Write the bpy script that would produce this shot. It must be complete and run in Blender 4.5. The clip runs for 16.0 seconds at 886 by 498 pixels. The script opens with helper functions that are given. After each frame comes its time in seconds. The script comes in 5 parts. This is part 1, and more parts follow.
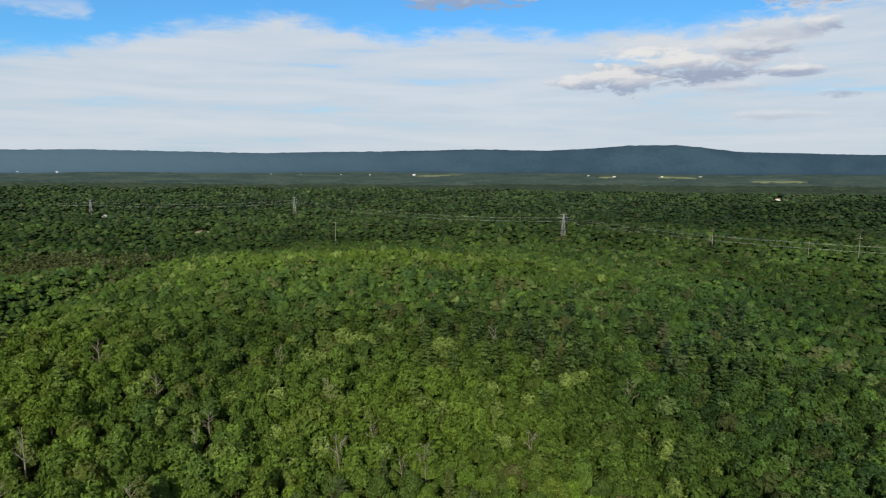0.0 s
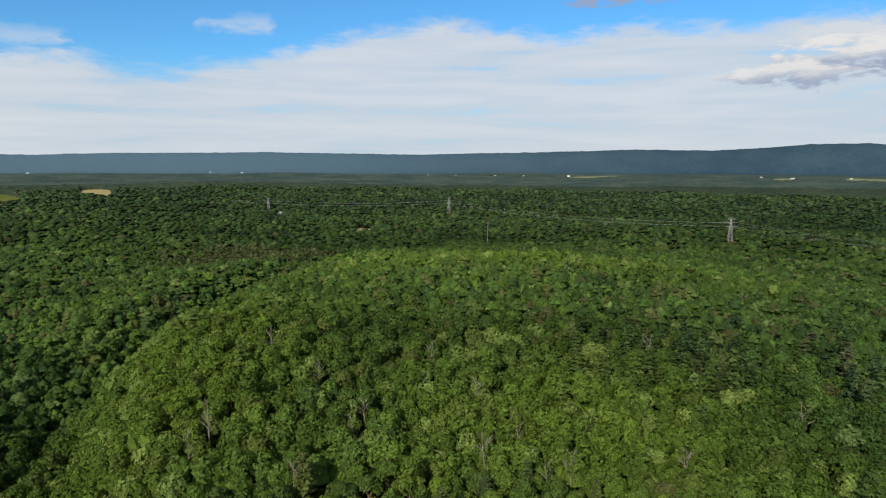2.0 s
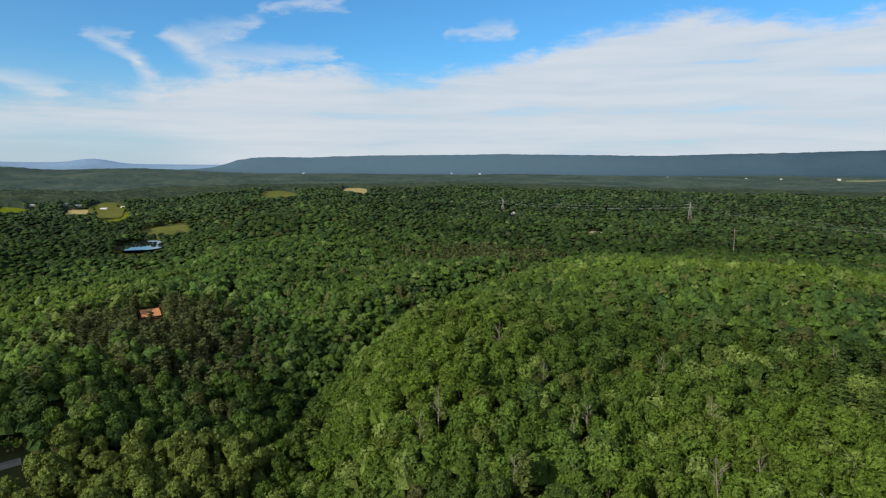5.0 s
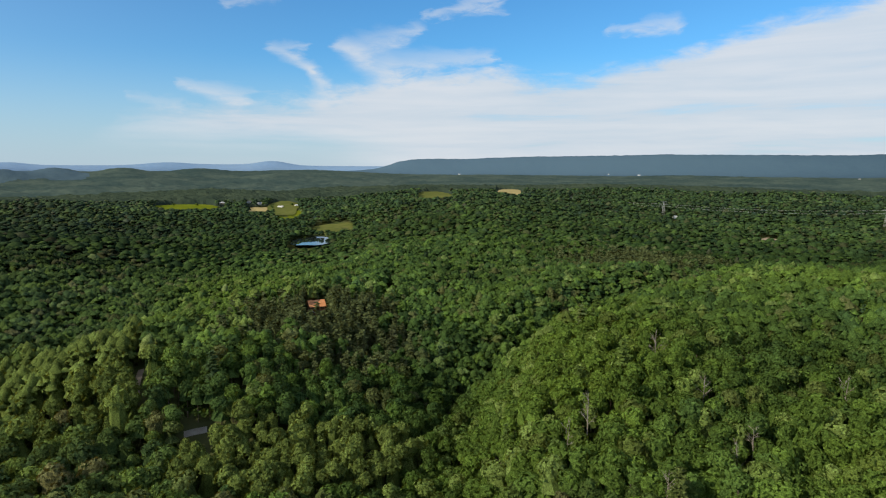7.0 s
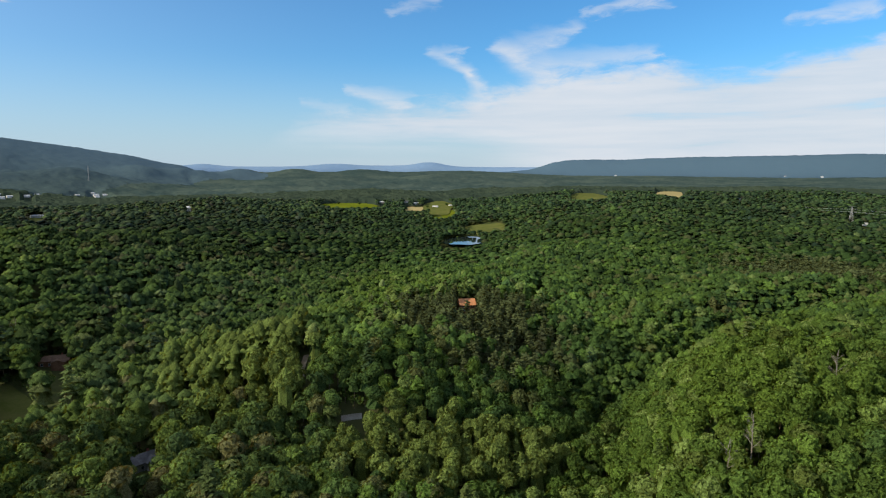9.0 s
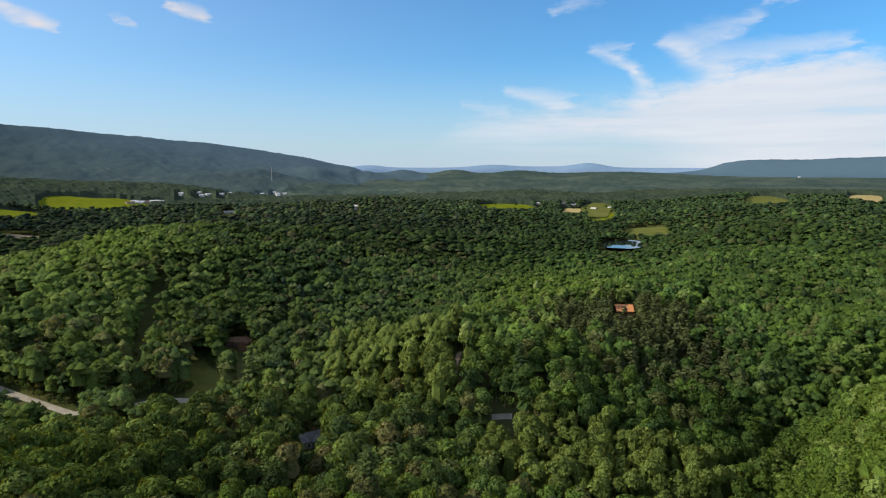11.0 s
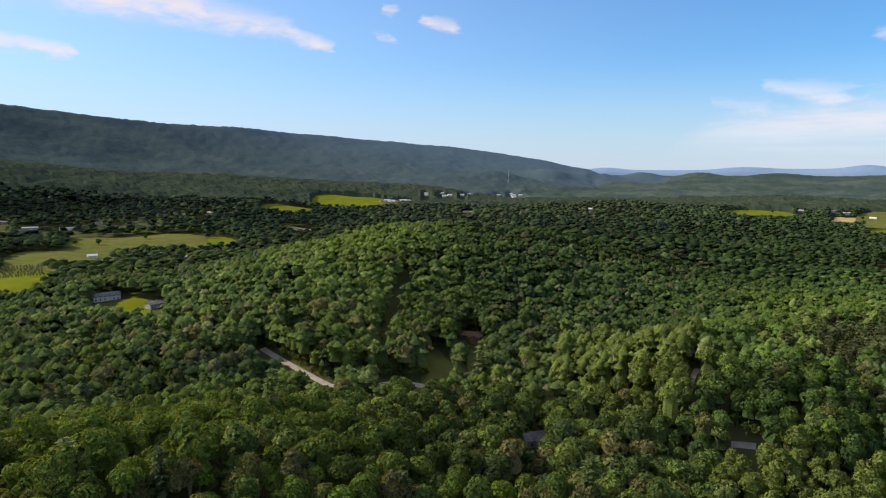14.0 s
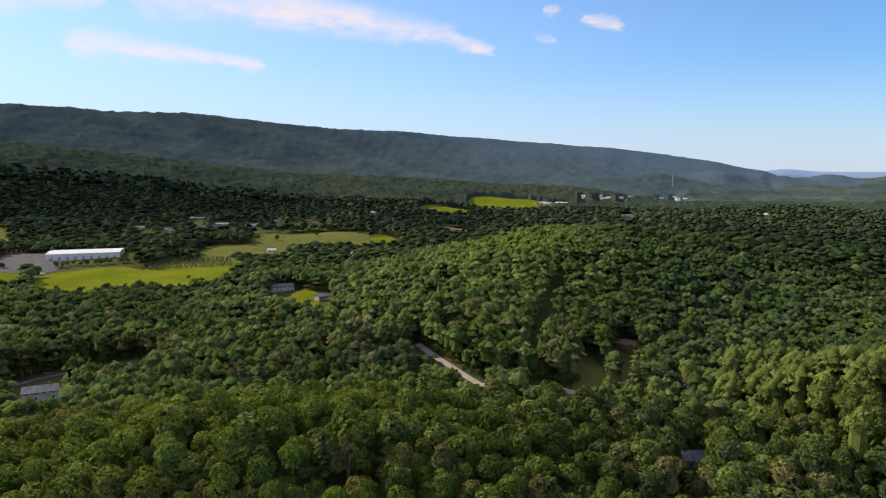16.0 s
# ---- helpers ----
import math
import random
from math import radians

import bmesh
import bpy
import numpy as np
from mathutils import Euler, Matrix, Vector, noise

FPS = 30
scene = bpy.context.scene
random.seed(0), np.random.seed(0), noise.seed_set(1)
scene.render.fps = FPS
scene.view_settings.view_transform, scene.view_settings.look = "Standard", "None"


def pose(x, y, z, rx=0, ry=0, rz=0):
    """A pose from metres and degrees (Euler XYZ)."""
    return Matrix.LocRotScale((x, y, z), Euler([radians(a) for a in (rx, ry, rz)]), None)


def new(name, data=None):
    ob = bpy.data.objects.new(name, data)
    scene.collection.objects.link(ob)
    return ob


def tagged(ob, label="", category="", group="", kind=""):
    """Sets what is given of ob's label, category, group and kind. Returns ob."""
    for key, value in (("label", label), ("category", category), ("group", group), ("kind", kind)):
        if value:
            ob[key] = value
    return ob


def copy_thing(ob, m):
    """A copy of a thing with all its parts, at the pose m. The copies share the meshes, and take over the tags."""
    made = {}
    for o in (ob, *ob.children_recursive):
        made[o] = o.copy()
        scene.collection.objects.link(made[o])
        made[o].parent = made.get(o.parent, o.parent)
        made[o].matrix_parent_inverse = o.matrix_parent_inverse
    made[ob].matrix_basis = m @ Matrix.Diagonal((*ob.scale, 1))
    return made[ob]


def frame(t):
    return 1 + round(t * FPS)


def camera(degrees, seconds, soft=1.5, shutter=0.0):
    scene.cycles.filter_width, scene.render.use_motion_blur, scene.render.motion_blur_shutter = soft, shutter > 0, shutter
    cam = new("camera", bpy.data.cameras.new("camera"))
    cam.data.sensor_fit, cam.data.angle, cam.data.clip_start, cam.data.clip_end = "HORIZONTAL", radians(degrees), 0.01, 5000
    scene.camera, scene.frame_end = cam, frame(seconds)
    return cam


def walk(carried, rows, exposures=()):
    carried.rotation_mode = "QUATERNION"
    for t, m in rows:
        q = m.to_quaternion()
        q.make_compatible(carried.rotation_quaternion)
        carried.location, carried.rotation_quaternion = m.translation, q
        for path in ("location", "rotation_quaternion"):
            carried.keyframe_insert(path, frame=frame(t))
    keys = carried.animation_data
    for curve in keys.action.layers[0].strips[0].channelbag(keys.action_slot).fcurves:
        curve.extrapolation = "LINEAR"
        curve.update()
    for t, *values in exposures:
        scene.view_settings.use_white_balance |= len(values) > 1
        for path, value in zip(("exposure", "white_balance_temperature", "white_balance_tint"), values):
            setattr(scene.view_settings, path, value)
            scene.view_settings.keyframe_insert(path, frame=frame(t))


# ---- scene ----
# Camera: hovers 120 m above the valley's datum and turns to its left.
EYE_Z = 120.0
cam = camera(69.48, 16.0, soft=1.2)
TURN = [  # seconds, heading to the left of +y, pitch, lean (degrees)
    (0.0, 0.00, -7.42, 0.17),
    (0.5, 3.49, -7.42, 0.14),
    (1.0, 6.94, -7.40, 0.14),
    (1.5, 10.38, -7.39, 0.16),
    (2.0, 13.62, -7.36, 0.11),
    (2.5, 17.06, -7.34, 0.10),
    (3.0, 20.51, -7.33, 0.07),
    (3.5, 23.94, -7.31, 0.06),
    (4.0, 27.40, -7.30, 0.14),
    (6.5, 44.47, -7.22, 0.15),
    (7.0, 47.93, -7.21, 0.14),
    (7.5, 51.33, -7.20, 0.19),
    (8.0, 54.78, -7.18, 0.17),
    (8.5, 58.23, -7.15, 0.15),
    (9.0, 61.51, -7.15, 0.14),
    (11.5, 79.00, -7.06, 0.10),
    (12.0, 82.49, -7.02, 0.10),
    (12.5, 85.97, -7.01, 0.11),
    (13.0, 89.23, -6.99, 0.12),
    (13.5, 92.73, -6.96, 0.16),
    (14.0, 96.21, -6.94, 0.21),
    (14.5, 99.67, -6.90, 0.10),
    (15.0, 103.13, -6.86, 0.09),
    (15.5, 106.60, -6.84, 0.12),
    (16.0, 110.06, -6.81, 0.18)]
walk(cam, [(t, pose(0, 0, EYE_Z, 90 + p, 0, a) @ pose(0, 0, 0, 0, 0, l)) for t, a, p, l in TURN], [(0, -0.08, 6500, 10), (6, -0.02, 6500, 10), (9, 0.06, 6500, 11), (12, 0.19, 6600, 14), (16, 0.31, 6740, 22)])

# ---------------------------------------------------------------- light
SUN_BEARING, SUN_HEIGHT = 171.0, 31.0      # degrees left of +y; above the horizon


class Nodes:
    """Short way to write node trees."""

    def __init__(self, tree, fresh=True):
        self.tree = tree
        if fresh:
            tree.nodes.clear()

    def add(self, kind, ins=None, **props):
        n = self.tree.nodes.new(kind)
        for k, v in props.items():
            setattr(n, k, v)
        for k, v in (ins or {}).items():
            self.put(n.inputs[k], v)
        return n

    def put(self, socket, v):
        if isinstance(v, bpy.types.NodeSocket):
            self.tree.links.new(v, socket)
        else:
            socket.default_value = v

    def math(self, op, a, b=0.0, c=0.0, clamp=False):
        n = self.add("ShaderNodeMath", operation=op, use_clamp=clamp)
        self.put(n.inputs[0], a)
        self.put(n.inputs[1], b)
        self.put(n.inputs[2], c)
        return n.outputs[0]

    def mix(self, fac, a, b, blend="MIX"):
        n = self.add("ShaderNodeMix", data_type="RGBA", blend_type=blend)
        self.put(n.inputs[0], fac)
        self.put(n.inputs[6], a)
        self.put(n.inputs[7], b)
        return n.outputs[2]

    def step(self, v, lo, hi):
        n = self.add("ShaderNodeMapRange", {"Value": v, "From Min": lo, "From Max": hi}, interpolation_type="SMOOTHSTEP")
        return n.outputs[0]

    def noise(self, vec, scale, detail=4.0, rough=0.55, distort=0.0):
        n = self.add("ShaderNodeTexNoise", {"Vector": vec, "Scale": scale, "Detail": detail, "Roughness": rough, "Distortion": distort})
        return n.outputs[0]

    def ramp(self, fac, stops):
        n = self.add("ShaderNodeValToRGB", {"Fac": fac})
        e = n.color_ramp.elements
        while len(e) < len(stops):
            e.new(0.5)
        for el, (p, c) in zip(e, stops):
            el.position, el.color = p, c
        return n.outputs[0]


def grey(v):
    return (v, v, v, 1)


def build_sky():
    w = bpy.data.worlds.new("sky")
    scene.world = w
    w.use_nodes = True
    k = Nodes(w.node_tree)
    d = k.add("ShaderNodeTexCoord").outputs["Generated"]
    xyz = k.add("ShaderNodeSeparateXYZ", {0: d}).outputs
    bearing = k.math("MULTIPLY", k.math("ARCTAN2", k.math("MULTIPLY", xyz[0], -1.0), xyz[1]), 57.2958)
    height = k.math("MULTIPLY", k.math("ARCSINE", xyz[2]), 57.2958)
    flat = k.add("ShaderNodeCombineXYZ", {0: k.math("MULTIPLY", bearing, 0.1), 1: k.math("MULTIPLY", height, 0.3), 2: 0.0}).outputs[0]
    sky = k.add("ShaderNodeTexSky", sky_type="NISHITA", sun_disc=False, sun_elevation=radians(SUN_HEIGHT),
                sun_rotation=radians(-SUN_BEARING), altitude=300.0, air_density=1.0, dust_density=0.6, ozone_density=2.0).outputs[0]
    blue = k.mix(1.0, sky, (*SKY_TINT, 1), "MULTIPLY")
    # thin bright haze over the horizon
    haze = k.math("MULTIPLY", k.step(height, 10.0, -1.0), 0.8)
    blue = k.mix(haze, blue, (*HAZE, 1))
    glow = k.math("MULTIPLY", k.step(bearing, 45.0, 160.0), k.step(height, 36.0, 2.0))
    blue = k.mix(k.math("MULTIPLY", glow, 0.62), blue, (*GLOW, 1))
    coarse = k.math("SUBTRACT", k.noise(flat, 1.1, 6.0, 0.6, 0.6), 0.5)
    fine = k.math("SUBTRACT", k.noise(flat, 4.0, 6.0, 0.62, 0.4), 0.5)
    wisp = k.add("ShaderNodeCombineXYZ", {0: k.math("MULTIPLY", bearing, 0.07), 1: k.math("MULTIPLY", height, 0.75), 2: 3.0}).outputs[0]
    streak = k.math("SUBTRACT", k.noise(wisp, 1.0, 5.0, 0.55, 0.3), 0.5)
    # the great sheet of cloud: its upper edge by bearing
    edge = k.ramp(k.math("DIVIDE", k.math("ADD", bearing, 60.0), 150.0, clamp=True), [
        ((b + 60) / 150, grey(v / 20)) for b, v in ((-60, 15.0), (-40, 13.6), (-27.6, 12.4), (-19.5, 11.5), (-10.4, 11.3), (-3.2, 12.0), (4.2, 11.3), (8, 12.1), (13.8, 12.7),
                                                   (20.8, 12.0), (26.6, 10.2), (30, 9.2), (36, 8.3), (39.7, 8.1), (42.7, 8.7), (49.5, 8.8), (52, 8.2), (55, 7.3),
                                                   (60, 6.3), (66, 5.9), (70, 5.2), (74, 4.2), (78, 1.5), (82, 0.0))])
    edge = k.math("MULTIPLY", edge, 20.0)
    edge = k.math("ADD", edge, k.math("MULTIPLY", coarse, 2.6))
    edge = k.math("ADD", edge, k.math("MULTIPLY", fine, 2.4))
    sheet = k.step(k.math("SUBTRACT", edge, height), -0.3, 1.6)
    sheet = k.math("MULTIPLY", sheet, k.step(k.math("ADD", k.math("MULTIPLY", streak, 3.0), k.math("MULTIPLY", coarse, 1.0)), -1.15, -0.15))
    sheet = k.math("MULTIPLY", sheet, k.step(k.math("SUBTRACT", bearing, k.math("MULTIPLY", height, -2.2)), 96.0, 82.0))
    sheet = k.math("MULTIPLY", sheet, k.step(k.math("ADD", bearing, k.math("MULTIPLY", fine, 6.0)), 82.0, 64.0))
    low = k.math("MULTIPLY", k.step(bearing, 49.0, 61.0), k.step(k.math("ADD", height, k.math("MULTIPLY", streak, 2.0)), 4.0, 1.0))
    sheet = k.math("MULTIPLY", sheet, k.math("SUBTRACT", 1.0, k.math("MULTIPLY", low, 0.85)))
    sheet = k.math("MULTIPLY", sheet, 0.93)
    white = k.mix(k.step(streak, -0.25, 0.25), (*CLOUD_SHADE, 1), (*CLOUD_LIT, 1))
    out = k.mix(sheet, blue, white)

    def cloud(out, b0, h0, wide, tall, rag, dense, shade):
        """One cloud of its own: bearing, height, half width and half height in degrees."""
        u = k.math("DIVIDE", k.math("SUBTRACT", bearing, b0), wide)
        v = k.math("DIVIDE", k.math("SUBTRACT", height, h0), tall)
        rr = k.math("ADD", k.math("MULTIPLY", u, u), k.math("MULTIPLY", v, v))
        f = k.math("SUBTRACT", k.math("ADD", k.math("MULTIPLY", coarse, rag * 1.3), k.math("ADD", k.math("MULTIPLY", fine, rag * 1.8), k.math("MULTIPLY", streak, rag * 0.9))), rr)
        m = k.math("MULTIPLY", k.step(f, -1.1, -0.25 if shade[0] < 0.4 else 0.15), dense)
        top = k.step(k.math("ADD", v, k.math("MULTIPLY", fine, 2.0)), -0.45, 0.55)
        return k.mix(m, out, k.mix(top, (*shade, 1), (*(CLOUD_TOP if shade[0] < 0.4 else CLOUD_LIT), 1)))

    # broken cloud overhead
    tilt = k.add("ShaderNodeCombineXYZ", {0: xyz[0], 1: xyz[1], 2: k.math("MULTIPLY", xyz[2], 0.5)}).outputs[0]
    over = k.step(k.noise(tilt, 3.2, 6.0, 0.6, 0.3), 0.36, 0.58)
    out = k.mix(k.math("MULTIPLY", k.math("MULTIPLY", over, k.step(height, 15.0, 28.0)), 0.85), out, (0.62, 0.62, 0.63, 1))

    grey_base, pale, warm, white = (0.34, 0.40, 0.54), (0.52, 0.58, 0.68), (0.74, 0.70, 0.68), (0.66, 0.68, 0.72)
    for c in ((-20.5, 9.0, 6.5, 1.6, 2.4, 0.9, white), (-26.5, 10.6, 4.5, 1.2, 2.4, 0.9, white), (-30.0, 12.6, 5.5, 1.2, 2.4, 0.85, white),
              (-20.0, 8.1, 7.5, 1.5, 2.5, 0.92, grey_base), (-14.5, 7.0, 5.0, 1.0, 2.4, 0.85, grey_base), (-25.0, 9.2, 3.4, 1.0, 2.0, 0.85, grey_base), (-28.0, 7.4, 2.4, 0.55, 1.8, 0.8, grey_base),
              (-29.6, 10.6, 2.6, 0.7, 2.0, 0.85, grey_base), (-31.2, 5.6, 1.9, 0.45, 1.8, 0.75, grey_base), (-24.0, 9.3, 3.0, 0.7, 2.2, 0.7, pale), (-24.5, 6.3, 3.5, 0.55, 2.0, 0.8, pale),
              (-26.0, 4.0, 4.0, 0.5, 2.4, 0.75, pale), (-31.0, 13.3, 7.5, 1.3, 2.4, 0.85, grey_base), (-27.0, 10.5, 4.0, 1.1, 2.2, 0.8, pale),
              (-2.0, 14.1, 7.0, 1.0, 2.4, 0.85, grey_base)):
        out = cloud(out, *c)

    # combed wisps: each runs between two points of the sky, thinning to its rim
    wb = k.math("ADD", bearing, k.math("ADD", k.math("MULTIPLY", coarse, 4.0), k.math("MULTIPLY", fine, 2.2)))
    wh = k.math("ADD", height, k.math("ADD", k.math("MULTIPLY", fine, 1.5), k.math("MULTIPLY", streak, 0.8)))
    comb = k.math("ADD", 0.75, k.math("MULTIPLY", fine, 1.6))

    def wisp_of(out, b0, h0, b1, h1, wide, dense, tone):
        """Bearing and height of both ends, half width in degrees, cover and colour; it tapers to its second end."""
        db, dh = b1 - b0, h1 - h0
        L = db * db + dh * dh
        pb, ph = k.math("SUBTRACT", wb, b0), k.math("SUBTRACT", wh, h0)
        f = k.math("DIVIDE", k.math("ADD", k.math("MULTIPLY", pb, db), k.math("MULTIPLY", ph, dh)), L, clamp=True)
        qb, qh = k.math("SUBTRACT", pb, k.math("MULTIPLY", f, db)), k.math("SUBTRACT", ph, k.math("MULTIPLY", f, dh))
        d = k.math("SQRT", k.math("ADD", k.math("MULTIPLY", qb, qb), k.math("MULTIPLY", qh, qh)))
        d = k.math("DIVIDE", d, k.math("SUBTRACT", wide, k.math("MULTIPLY", f, wide * 0.5)))
        m = k.math("MULTIPLY", k.math("MULTIPLY", k.step(d, 2.0, 0.0), comb), dense * 0.88, clamp=True)
        return k.mix(m, out, (*tone, 1))

    lit = CLOUD_LIT
    for w in ((61.9, 9.7, 59.6, 8.2, 0.5, 0.75, lit), (58.2, 6.0, 59.7, 8.4, 0.8, 0.75, lit), (60.9, 9.9, 59.2, 10.3, 0.5, 0.5, lit), (65.0, 5.7, 69.8, 6.7, 0.6, 0.7, lit),
              (70.0, 5.0, 74.0, 5.6, 0.5, 0.4, lit), (53.0, 7.8, 56.4, 10.2, 1.1, 0.75, lit), (55.5, 9.8, 49.8, 11.8, 1.0, 0.6, lit), (52.5, 8.8, 44.0, 9.5, 0.9, 0.65, lit),
              (43.0, 14.0, 48.9, 12.8, 0.6, 0.7, lit), (28.6, 11.6, 33.9, 11.2, 0.6, 0.65, lit), (62.5, 14.2, 66.4, 13.3, 0.5, 0.4, lit),
              (125.0, 13.5, 109.5, 11.8, 1.3, 0.8, warm), (134.0, 14.2, 117.0, 12.9, 1.6, 0.7, warm), (108.6, 11.0, 105.6, 10.3, 0.5, 0.95, warm),
              (95.0, 12.2, 98.2, 12.9, 0.42, 0.95, warm), (100.6, 13.4, 101.6, 13.6, 0.35, 0.8, warm), (101.0, 11.3, 102.4, 11.4, 0.3, 0.4, warm),
              (139.0, 9.8, 126.0, 9.0, 0.75, 0.9, warm), (146.0, 12.0, 138.0, 12.9, 0.9, 0.5, warm)):
        out = wisp_of(out, *w)
    bg = k.add("ShaderNodeBackground", {"Color": out, "Strength": 1.0})
    k.add("ShaderNodeOutputWorld", {"Surface": bg.outputs[0]})


SKY_TINT = (0.052, 0.112, 0.152)
HAZE = (0.50, 0.60, 0.70)
GLOW = (0.51, 0.61, 0.73)
CLOUD_TOP = (0.84, 0.83, 0.82)
CLOUD_LIT, CLOUD_SHADE = (0.70, 0.74, 0.79), (0.57, 0.66, 0.75)
build_sky()
sun = new("sun", bpy.data.lights.new("sun", "SUN"))
sun.data.energy, sun.data.angle, sun.data.color = 4.2, radians(0.53), (1.0, 0.90, 0.70)
sun.matrix_world = pose(0, 0, 600, 90 - SUN_HEIGHT, 0, SUN_BEARING + 180.0)


# ---------------------------------------------------------------- materials
def principled(name, base=None, rough=0.8, spec=0.3, metal=0.0):
    m = bpy.data.materials.new(name)
    m.use_nodes = True
    k = Nodes(m.node_tree)
    b = k.add("ShaderNodeBsdfPrincipled", {"Roughness": rough, "Specular IOR Level": spec, "Metallic": metal})
    if base is not None:
        b.inputs["Base Color"].default_value = (*base, 1)
    k.add("ShaderNodeOutputMaterial", {"Surface": b.outputs[0]})
    return m, k, b


def leaf_material(name, base=None, through_leaf=0.26):
    """Foliage. base None: the colour of each tree comes with the mesh as its leaf tone."""
    m, k, b = principled(name, rough=0.8, spec=0.0)
    geo = k.add("ShaderNodeNewGeometry")
    if base is None:
        col = k.add("ShaderNodeAttribute", attribute_name="leaf_tone").outputs["Color"]
    else:
        rnd = k.add("ShaderNodeObjectInfo").outputs["Random"]
        col = k.ramp(rnd, [(0.0, (base[0] * 0.86, base[1] * 0.80, base[2] * 0.9, 1)), (0.35, (base[0] * 0.95, base[1] * 0.92, base[2], 1)),
                           (0.7, (base[0] * 1.08, base[1] * 1.1, base[2] * 0.9, 1)), (1.0, (base[0] * 1.45, base[1] * 1.28, base[2], 1))])
    leaf = k.ramp(geo.outputs["Random Per Island"], [(0.0, grey(0.78)), (0.5, grey(1.0)), (1.0, grey(1.22))])
    pos = geo.outputs["Position"]
    patch = k.ramp(k.noise(pos, 0.45, 3.0), [(0.3, grey(0.84)), (0.7, grey(1.16))])
    tuft = k.noise(pos, 2.2, 3.0, 0.7)
    fleck = k.ramp(tuft, [(0.35, grey(0.50)), (0.5, grey(1.0)), (0.65, grey(1.5))])
    col = k.mix(1.0, k.mix(1.0, col, leaf, "MULTIPLY"), k.mix(1.0, patch, fleck, "MULTIPLY"), "MULTIPLY")
    k.put(b.inputs["Base Color"], col)
    relief = k.add("ShaderNodeBump", {"Height": k.noise(pos, 1.6, 4.0, 0.7), "Strength": 0.5, "Distance": 0.6})
    k.put(b.inputs["Normal"], relief.outputs[0])
    out = [n for n in k.tree.nodes if n.bl_idname == "ShaderNodeOutputMaterial"][0]
    tr = k.add("ShaderNodeBsdfTranslucent", {"Color": k.mix(1.0, col, (1.9, 1.3, 0.45, 1), "MULTIPLY")})
    mixed = k.add("ShaderNodeMixShader", {0: through_leaf, 1: b.outputs[0], 2: tr.outputs[0]})
    k.put(out.inputs[0], mixed.outputs[0])
    return m


def mottled(name, a, b2, scale, rough=0.9, bump=0.0, spec=0.0, scale2=None):
    """Two tones mixed by noise at two scales, with relief."""
    m, k, b = principled(name, rough=rough, spec=spec)
    pos = k.add("ShaderNodeNewGeometry").outputs["Position"]
    n1, n2 = k.noise(pos, scale, 5.0), k.noise(pos, scale2 or scale * 9, 4.0)
    f = k.step(k.math("ADD", k.math("MULTIPLY", n1, 0.65), k.math("MULTIPLY", n2, 0.35)), 0.34, 0.66)
    k.put(b.inputs["Base Color"], k.mix(f, (*a, 1), (*b2, 1)))
    if bump:
        bm = k.add("ShaderNodeBump", {"Height": n2, "Strength": 0.7, "Distance": bump})
        k.put(b.inputs["Normal"], bm.outputs[0])
    return m


M_LEAF = leaf_material("leaf_joined")
M_OAK = leaf_material("leaf_oak", (0.084, 0.138, 0.032))
M_MAPLE = leaf_material("leaf_maple", (0.098, 0.166, 0.030))
M_HICKORY = leaf_material("leaf_hickory", (0.112, 0.128, 0.046))
M_POPLAR = leaf_material("leaf_poplar", (0.118, 0.150, 0.052))
M_PINE = leaf_material("leaf_pine", (0.074, 0.104, 0.038), 0.10)
M_BARK = mottled("bark", (0.10, 0.075, 0.05), (0.22, 0.18, 0.13), 1.5, bump=0.05)
M_DEAD = mottled("dead_wood", (0.20, 0.17, 0.13), (0.30, 0.27, 0.22), 1.2, bump=0.03)
M_FLOOR = mottled("forest_floor", (0.058, 0.078, 0.024), (0.098, 0.104, 0.042), 0.05, bump=0.3)
M_GRASS = mottled("meadow_grass", (0.115, 0.150, 0.010), (0.165, 0.185, 0.018), 0.03, bump=0.15)
M_LAWN = mottled("lawn_grass", (0.095, 0.118, 0.026), (0.150, 0.152, 0.048), 0.08, bump=0.1)
M_HAY = mottled("dry_field", (0.32, 0.27, 0.12), (0.42, 0.33, 0.15), 0.03, bump=0.1)
M_PALE_FIELD = mottled("pale_field", (0.17, 0.20, 0.10), (0.25, 0.25, 0.14), 0.01)
M_SOIL = mottled("bare_soil", (0.28, 0.22, 0.15), (0.38, 0.31, 0.22), 0.1, bump=0.1)
M_GRAVEL = mottled("gravel_road", (0.30, 0.27, 0.22), (0.42, 0.39, 0.33), 0.3, bump=0.05)
M_ASPHALT = mottled("asphalt", (0.10, 0.10, 0.10), (0.17, 0.165, 0.16), 0.2)
# haze blue and the foothill's cloud shade are put into these tones
M_FAR = mottled("far_canopy_hazed", (0.030, 0.045, 0.032), (0.050, 0.068, 0.043), 0.008, bump=2.0, scale2=0.09)
# valley woods with air haze mixed into the green
M_VALLEY = mottled("valley_canopy_hazed", (0.040, 0.066, 0.062), (0.082, 0.110, 0.088), 0.006, bump=1.0, scale2=0.05)
def paint_haze(m, haze_tone, x0, x1):
    """Paints haze: blends a backdrop's tone to a paler one along the valley."""
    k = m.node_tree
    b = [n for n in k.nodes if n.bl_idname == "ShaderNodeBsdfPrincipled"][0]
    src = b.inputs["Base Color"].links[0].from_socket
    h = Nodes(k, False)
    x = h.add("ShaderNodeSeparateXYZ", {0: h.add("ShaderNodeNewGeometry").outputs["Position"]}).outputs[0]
    h.put(b.inputs["Base Color"], h.mix(h.step(x, x0, x1), src, (*haze_tone, 1)))
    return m


